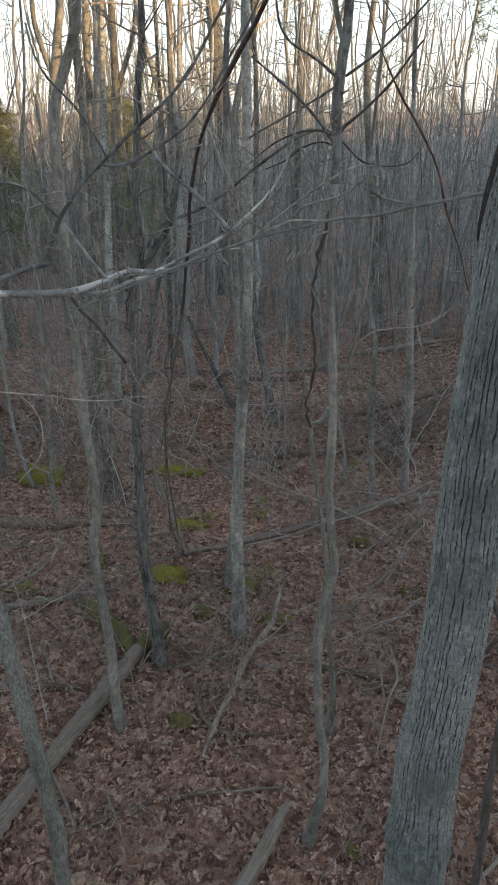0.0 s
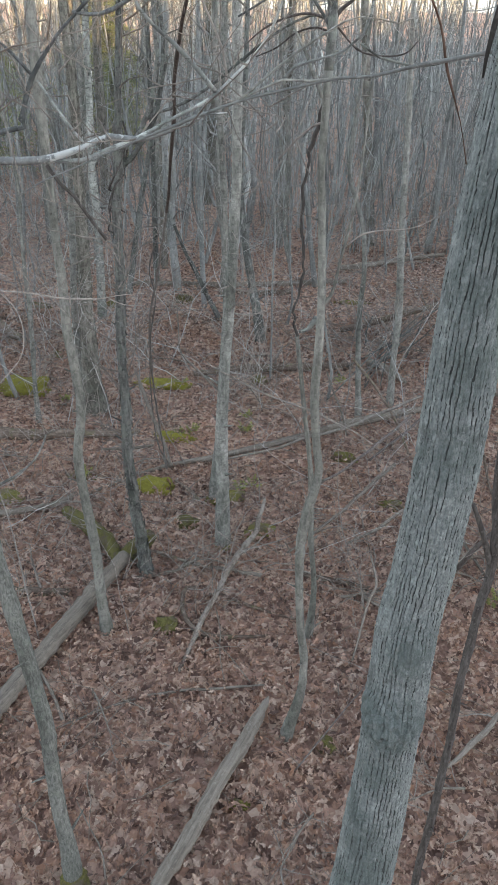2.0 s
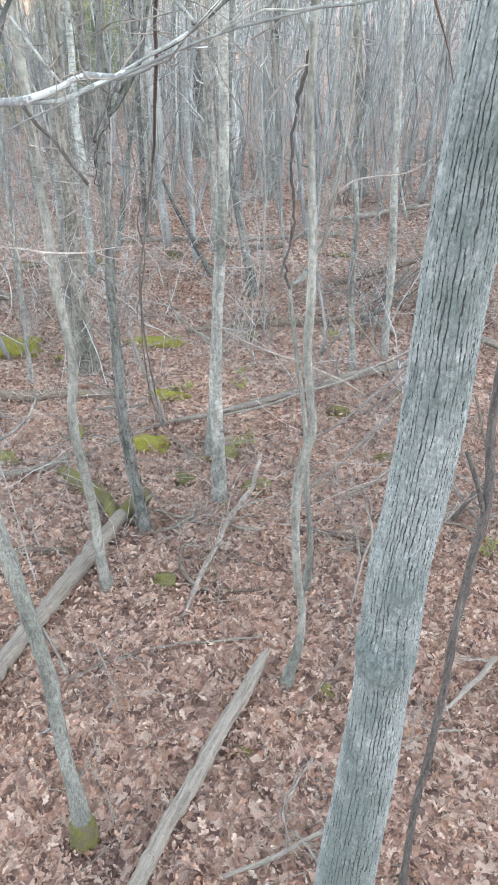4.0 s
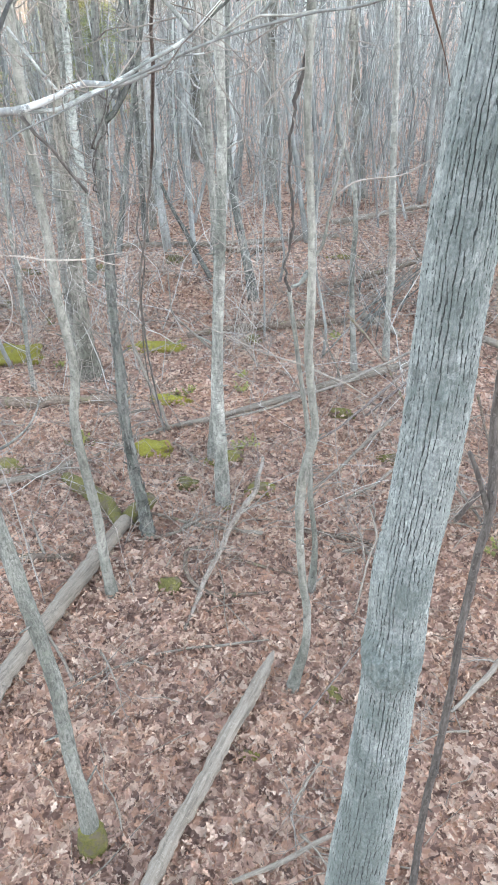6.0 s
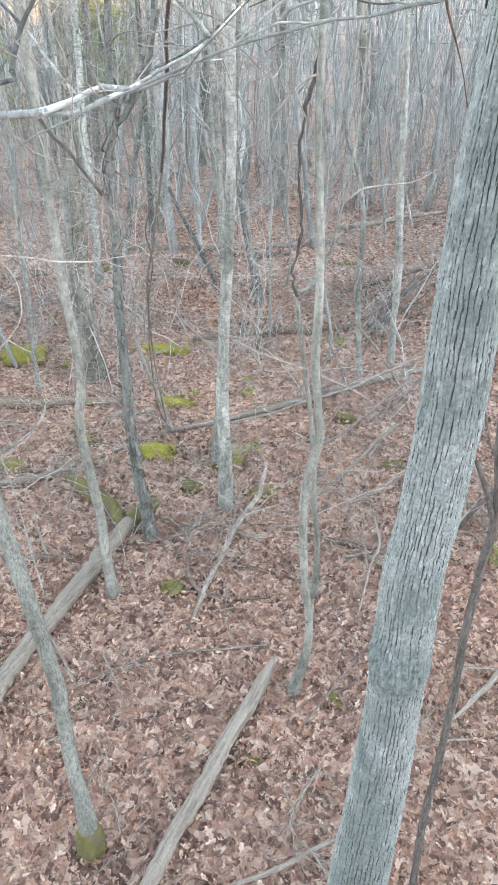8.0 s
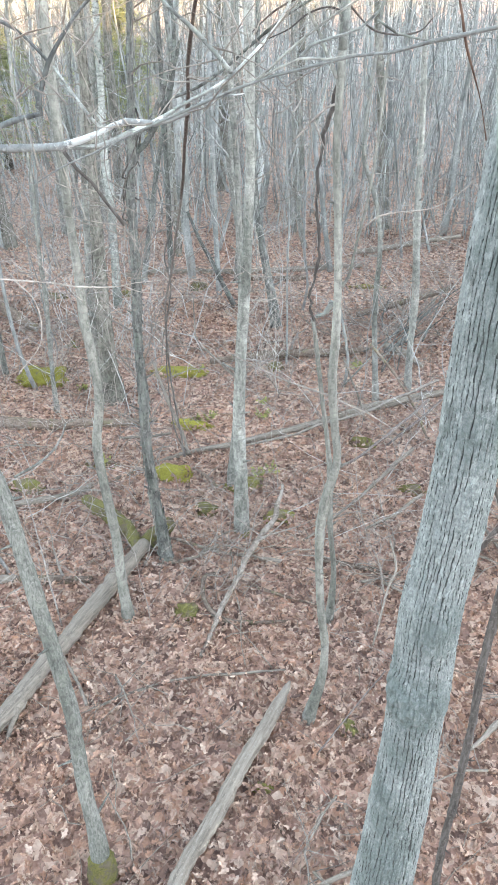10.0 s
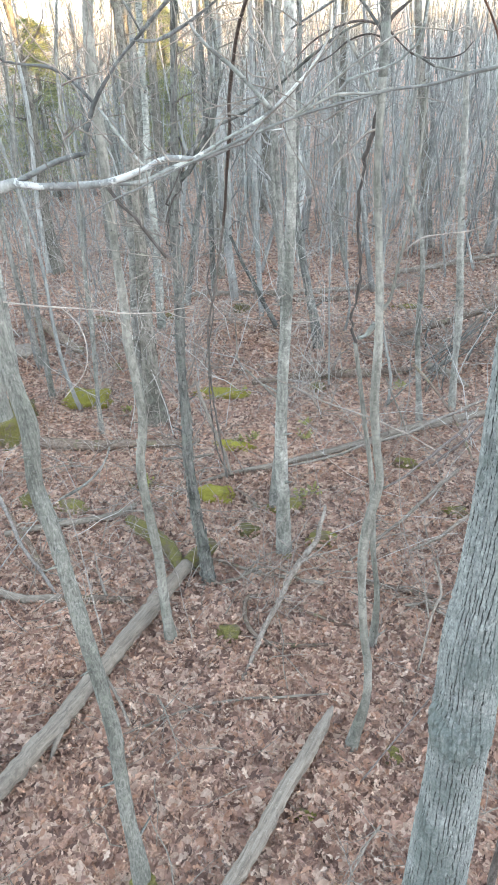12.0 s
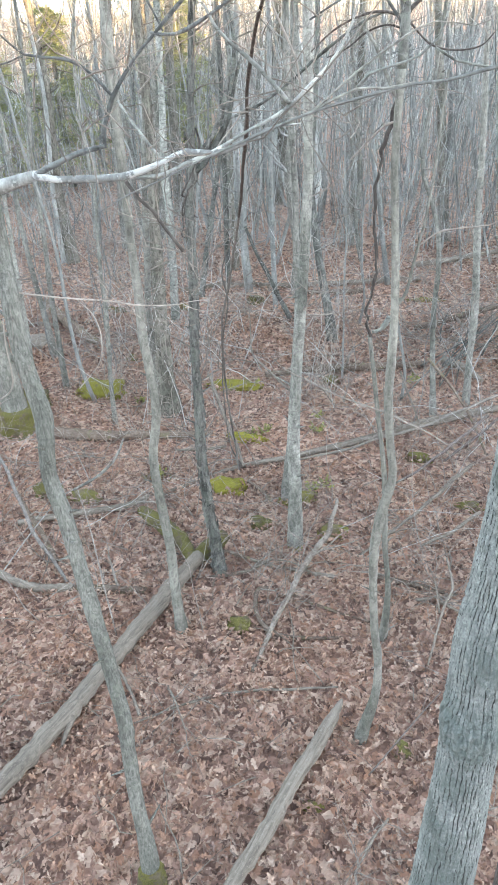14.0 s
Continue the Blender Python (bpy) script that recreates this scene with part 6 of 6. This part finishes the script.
# ---------- the wood behind ----------
def wood_kind(seed, height, radius, count, length, low, material, twig_level=1, kids=5):
    """A bare forest tree with its foot at the origin."""
    rng = np.random.default_rng(seed)
    n = 9
    pts, x, y = [], 0.0, 0.0
    for i in range(n + 1):
        k = i / n
        pts.append((x, y, height * k - 0.1, radius * (1.25 if i == 0 else (1 - 0.75 * k))))
        x, y = x + rng.normal() * height * 0.012, y + rng.normal() * height * 0.012
    path = smooth_path(pts, height / 26)
    bag, fine = Bag(), Bag()
    sweep(bag, path, 8, 0.03, rng)
    boughs(fine, path, rng, count, low, min(height * 0.97, 9.5), length, max(0.005, radius * 0.2), twig_level, kids, 0.5)
    return bag.mesh("trunk", material), fine.mesh("crown", TWIG if radius < 0.03 else FAR_BARK)


def plant(kind, label, group, x, y, turn, size):
    ob = thing("tree", (x, y, 0), label, "tree", group)
    part("trunk", kind[0], ob)
    tagged(part("crown", kind[1], ob), kind="stuff")
    ob.matrix_basis = Matrix.LocRotScale((x, y, float(ground_height(x, y))), Euler((0, 0, turn)), (size,) * 3)
    return ob


CONIFERS = ((-10.2, 20.6, 4.5), (-8.6, 22.0, 4.7), (-11.9, 22.6, 4.9), (-5.6, 25.0, 5.0), (-6.9, 27.0, 5.5), (-13.5, 27.0, 5.8))


def shades_conifer(x, y):
    return any(y < cy - 1 and abs(x / y - cx / cy) < 0.07 for cx, cy, _ in CONIFERS[:4])


KEEP = [(-0.31, 5.5), (-1.0, 5.1), (-1.2, 4.3), (0.4, 3.5), (0.5, 4.4), (1.2, 8.3), (1.6, 8.7), (-2.2, 8.2), (-0.4, 6.3), (-2.87, 11.3), (-0.2, 10.5)]


def wood():
    rng = np.random.default_rng(77)
    poles = [wood_kind(100 + i, 5.2 + 0.6 * i, 0.026 + 0.0075 * i, 22 + i, 1.4, 0.8, (FAR_BARK, FAR_BARK, BARK_GREY)[i % 3], 1, 3) for i in range(9)]
    whips = [wood_kind(200 + i, 2.8 + 0.5 * i, 0.009 + 0.003 * i, 15, 0.8, 0.3, TWIG) for i in range(6)]
    # slim whips between the nearer trees
    made = 0
    while made < 95:
        y = rng.uniform(8.0, 22)
        x = rng.uniform(-0.62 * y - 0.5, 0.45 * y + 0.5)
        if min((x - a) ** 2 + (y - b) ** 2 for a, b in KEEP) < 0.2:
            continue
        plant(whips[rng.integers(6)], "bare thin understorey sapling", "understorey saplings", x, y, rng.uniform(0, 6.3), rng.uniform(0.7, 1.25))
        made += 1
    made = 0
    while made < 150:
        y = 11.5 + 42 * rng.random() ** 1.15
        x = rng.uniform(-0.66 * y - 2, 0.5 * y + 2)
        if min((x - a) ** 2 + (y - b) ** 2 for a, b in KEEP) < 0.6 or (shades_conifer(x, y) and rng.random() < 0.7):
            continue
        plant(poles[rng.integers(9)], "bare grey forest tree in the thicket", "bare forest trees", x, y, rng.uniform(0, 6.3), rng.uniform(0.8, 1.2))
        made += 1


wood()


def stem(bag, rng, x, y, height, radius, count, reach, low=0.8, thin=0.22):
    """One bare stem with a few side twigs, for woodland that is only seen as a mass."""
    steps = (0, 0.2, 0.4, 0.6, 0.8, 1.0)
    lean = rng.normal(size=2) * 0.05 * height
    foot = float(ground_height(x, y)) - 0.05
    p = np.array([(x + lean[0] * k + rng.normal() * 0.024 * height, y + lean[1] * k + rng.normal() * 0.024 * height, foot + height * k, radius * (1 - 0.8 * k)) for k in steps])
    sweep(bag, p, 5 if radius > 0.04 else 3, caps=False)
    for _ in range(count):
        k = rng.uniform(low, 4.99)
        q = p[int(k)] + (p[int(k) + 1] - p[int(k)]) * (k % 1)
        a = rng.uniform(0, 6.3)
        grow(bag, q[:3], (math.cos(a) * 0.8, math.sin(a) * 0.8, rng.uniform(0.1, 1.6)), reach * rng.uniform(0.4, 1.2), max(radius * thin, 0.0035), rng, 0, 0.25, wander=0.32)


def far_wood():
    """Thicket and trees past those that can be told apart, closing the view, and the wood all round behind."""
    rng = np.random.default_rng(5)
    bag = Bag()
    for _ in range(1900):
        y = 15.5 + 34 * rng.random() ** 1.4
        x = rng.uniform(-0.68 * y - 1, 0.5 * y + 1)
        if shades_conifer(x, y) and rng.random() < 0.45:
            continue
        stem(bag, rng, x, y, rng.uniform(1.6, 5.6), rng.uniform(0.008, 0.018) * (1 + y / 50), 7, 1.3, 0.2, 0.38)
    for _ in range(300):
        y = 14 + 36 * rng.random()
        x = rng.uniform(-0.68 * y - 1, 0.5 * y + 1)
        if shades_conifer(x, y) and rng.random() < 0.45:
            continue
        stem(bag, rng, x, y, rng.uniform(5, 10), rng.uniform(0.022, 0.05) * (0.7 + y / 40), 9, 1.6, 0.6, 0.16)
    tagged(new("thicket", bag.mesh("thicket", THICKET)), "dense grey thicket of bare saplings", "thicket", kind="stuff")
    bag = Bag()
    for _ in range(300):
        y = rng.uniform(50, 120)
        stem(bag, rng, rng.uniform(-0.8 * y, 0.62 * y), y, rng.uniform(6, 16), rng.uniform(0.05, 0.19), 16, 3.0)
    made = 0
    while made < 240:
        x, y = rng.uniform(-28, 28), rng.uniform(-32, 22)
        if x * x + y * y < 4 or (y > 0 and -0.66 * y - 2.5 < x < 0.5 * y + 2.5):
            continue
        stem(bag, rng, x, y, rng.uniform(8, 14), rng.uniform(0.05, 0.15), 5, 2.6, 1.0)
        made += 1
    tagged(new("far_wood", bag.mesh("far_wood", FAR_BARK)), "distant bare grey woodland", "woodland", kind="stuff")


far_wood()


def conifer(x, y, height, seed):
    """A dark evergreen with drooping boughs of many short needle sprays."""
    rng = np.random.default_rng(seed)
    ob = thing("conifer", (x, y, 0), "yellow-green evergreen tree among bare trunks", "tree", "evergreens")
    bag, fol = Bag(), Bag()
    sweep(bag, np.array([(0, 0, height * k, 0.02 + 0.12 * (1 - k)) for k in (0, 0.25, 0.5, 0.75, 1.0)]), 8)
    part("trunk", bag.mesh("trunk", BARK_OAK), ob)
    tri = []
    for _ in range(int(height * 30)):
        z = height * rng.uniform(0.12, 1.0)
        reach = (1 - z / height) * height * 0.33 + 0.35
        a = rng.uniform(0, 6.3)
        for k in np.linspace(0.2, 1, 9):
            c = np.array([math.cos(a) * reach * k, math.sin(a) * reach * k, z - 0.25 * reach * k * k])
            for _ in range(9):
                d = rng.normal(size=3) * (0.13, 0.13, 0.06)
                e = np.cross(d, rng.normal(size=3))
                e *= 0.010 / (np.linalg.norm(e) + 1e-6)
                tri.append((c + d * 0.1 + e, c + d * 0.1 - e, c + d * 1.4))
    tri = np.array(tri).reshape(-1, 3)
    fol.add(tri, [(i, i + 1, i + 2) for i in range(0, len(tri), 3)])
    part("crown", fol.mesh("crown", NEEDLES, False), ob, "yellow-green needle sprays")
    ob.matrix_basis = pose(x, y, 0)


for k, (cx, cy, ch) in enumerate(CONIFERS):
    conifer(cx, cy, ch, 300 + k)


def needle_boughs(name, label, foot, height, radius, tips, seed, bark_of, spread_of):
    """A slim pine with a few long boughs that end in loose tufts of needles."""
    rng = np.random.default_rng(seed)
    ob = thing(name, (*foot, 0), label, "tree", "evergreens")
    bag = Bag()
    stem_path = smooth_path([(0, 0, -0.1, radius * 1.3), (0.05, 0.02, height * 0.5, radius), (0.0, 0.05, height, radius * 0.5)], 0.3)
    sweep(bag, stem_path, 10, 0.04, rng)
    part("trunk", bag.mesh("trunk", bark_of), ob)
    for tip in tips:
        end = np.array(tip) - (*foot, 0)
        root = stem_path[int(np.argmin(abs(stem_path[:, 2] - end[2] - 0.3)))][:3]
        arm = smooth_path([(*root, radius * 0.25), (*((root + end) / 2 + (0, 0, 0.12)), radius * 0.18), (*end, radius * 0.06)], 0.08)
        bag, fol = Bag(), Bag()
        sweep(bag, arm, 6)
        bough = part("bough", bag.mesh("bough", bark_of), ob)
        tri = []
        for q in arm[len(arm) // 3:]:
            for _ in range(3):
                hub = q[:3] + rng.normal(size=3) * spread_of
                for _ in range(14):
                    d = rng.normal(size=3) + (0, 0, 0.3)
                    d *= rng.uniform(0.05, 0.1) / np.linalg.norm(d)
                    e = np.cross(d, rng.normal(size=3))
                    e *= 0.003 / (np.linalg.norm(e) + 1e-6)
                    tri.append((hub + e, hub - e, hub + d))
        tri = np.array(tri).reshape(-1, 3)
        fol.add(tri, [(i, i + 1, i + 2) for i in range(0, len(tri), 3)])
        tagged(part("needles", fol.mesh("needles", NEEDLES, False), bough, "grey-green pine needles"), kind="stuff")


needle_boughs("pine", "slim pine with loose tufts of grey-green needles", (0.0, 17.2), 9.0, 0.07, [(-0.68, 17.0, 6.409), (-0.281, 17.0, 6.523), (-0.103, 17.0, 6.204), (0.346, 17.0, 6.476), (0.188, 17.0, 6.051)], 851, BARK_OAK, (0.2, 0.2, 0.1))
needle_boughs("pine", "young pine with tufts of grey-green needles", (-2.25, 13.1), 7.0, 0.04, [(-2.826, 13.0, 4.843), (-2.537, 13.0, 4.965), (-2.393, 13.0, 4.733), (-2.032, 13.0, 4.839), (-2.654, 13.0, 4.633)], 852, BARK_DARK, (0.14, 0.14, 0.08))
needle_boughs("pine", "slim young pine with sparse dark needles", (3.7, 9.3), 7.0, 0.04, [(1.81, 9.0, 5.539), (1.994, 9.0, 5.46), (2.127, 9.0, 5.551), (2.099, 9.0, 5.33), (1.927, 9.0, 5.295)], 853, BARK_DARK, (0.12, 0.12, 0.08))


# ---------- brush and litter ----------
def brush():
    """Fine bare twigs of low shrubs standing all over the floor."""
    rng = np.random.default_rng(8)
    bag = Bag()
    for _ in range(380):
        y = 4.2 + 16 * rng.random() ** 1.1
        x = rng.uniform(-0.58 * y - 0.6, 0.42 * y + 0.6)
        for _ in range(rng.integers(1, 4)):
            a = rng.uniform(0, 6.3)
            grow(bag, (x, y, float(ground_height(x, y)) - 0.02), (math.cos(a) * 0.6, math.sin(a) * 0.6, 1.0), rng.uniform(0.45, 1.6), rng.uniform(0.003, 0.0065) * (0.75 + y / 16), rng, 1, -0.4, 4, 0.2)
    tagged(new("brush", bag.mesh("brush", TWIG_DRY)), "fine bare grey twigs of low shrubs", "brush", kind="stuff")
    bag = Bag()
    for _ in range(240):
        y = 7.6 + 9.5 * rng.random()
        x = rng.uniform(-0.60 * y - 0.4, 0.44 * y + 0.4)
        a = rng.uniform(0, 6.3)
        grow(bag, (x, y, float(ground_height(x, y)) - 0.02), (math.cos(a) * 0.35, math.sin(a) * 0.35, 1.0), rng.uniform(0.9, 3.4), rng.uniform(0.0045, 0.0085), rng, 2, 0.1, 4, 0.26)
    for _ in range(160):   # canes that arch over and lie on the leaves
        y = 5.2 + 9 * rng.random()
        x = rng.uniform(-0.58 * y - 0.4, 0.42 * y + 0.4)
        a = rng.uniform(0, 6.3)
        grow(bag, (x, y, float(ground_height(x, y)) + 0.02), (math.cos(a), math.sin(a), 0.55), rng.uniform(0.6, 1.7), rng.uniform(0.0035, 0.006), rng, 1, -0.9, 4, 0.24)
    tagged(new("undergrowth", bag.mesh("undergrowth", TWIG_SHRUB)), "tangle of thin curved bare grey shrub stems", "undergrowth", kind="stuff")
    bag = Bag()
    x, y = spread(rng, 1.3, 14, 6)
    for px, py in zip(x, y):
        a, n = rng.uniform(0, 6.3), rng.uniform(0.12, 0.7)
        r = rng.uniform(0.002, 0.007)
        z = float(ground_height(px, py)) + 0.03
        c = np.array([(px + math.cos(a) * n * k + rng.normal() * 0.015, py + math.sin(a) * n * k + rng.normal() * 0.015, z + rng.uniform(0, 0.05), r * (1 - 0.5 * k)) for k in (0, 0.25, 0.5, 0.75, 1)])
        sweep(bag, c, 4)
    tagged(new("twig_litter", bag.mesh("twig_litter", DEADWOOD)), "small dead sticks scattered on the leaves", "sticks", kind="stuff")


brush()


# ---------- leaves that lie nearest, one by one ----------
def near_leaves():
    rng = np.random.default_rng(15)
    shape, faces = leaf_template(2)
    kinds = []
    for k in range(6):
        bag = Bag()
        s = shape * (0.1, 0.1 * rng.uniform(0.8, 1.2), 0.1 * rng.uniform(0.8, 2.0))
        bag.add(s, faces)
        kinds.append(bag.mesh("leaf", LEAF, False))
    for i in range(300):
        y = rng.uniform(2.0, 4.6)
        x = rng.uniform(-0.45 * y - 0.3, 0.36 * y + 0.3)
        ob = part("leaf", kinds[i % 6], ground)
        ob.matrix_basis = Matrix.LocRotScale((x, y, float(ground_height(x, y)) + rng.uniform(0.035, 0.05)), Euler((rng.normal() * 0.25, rng.normal() * 0.25, rng.uniform(0, 6.3))), (rng.uniform(0.5, 0.85),) * 3)


near_leaves()
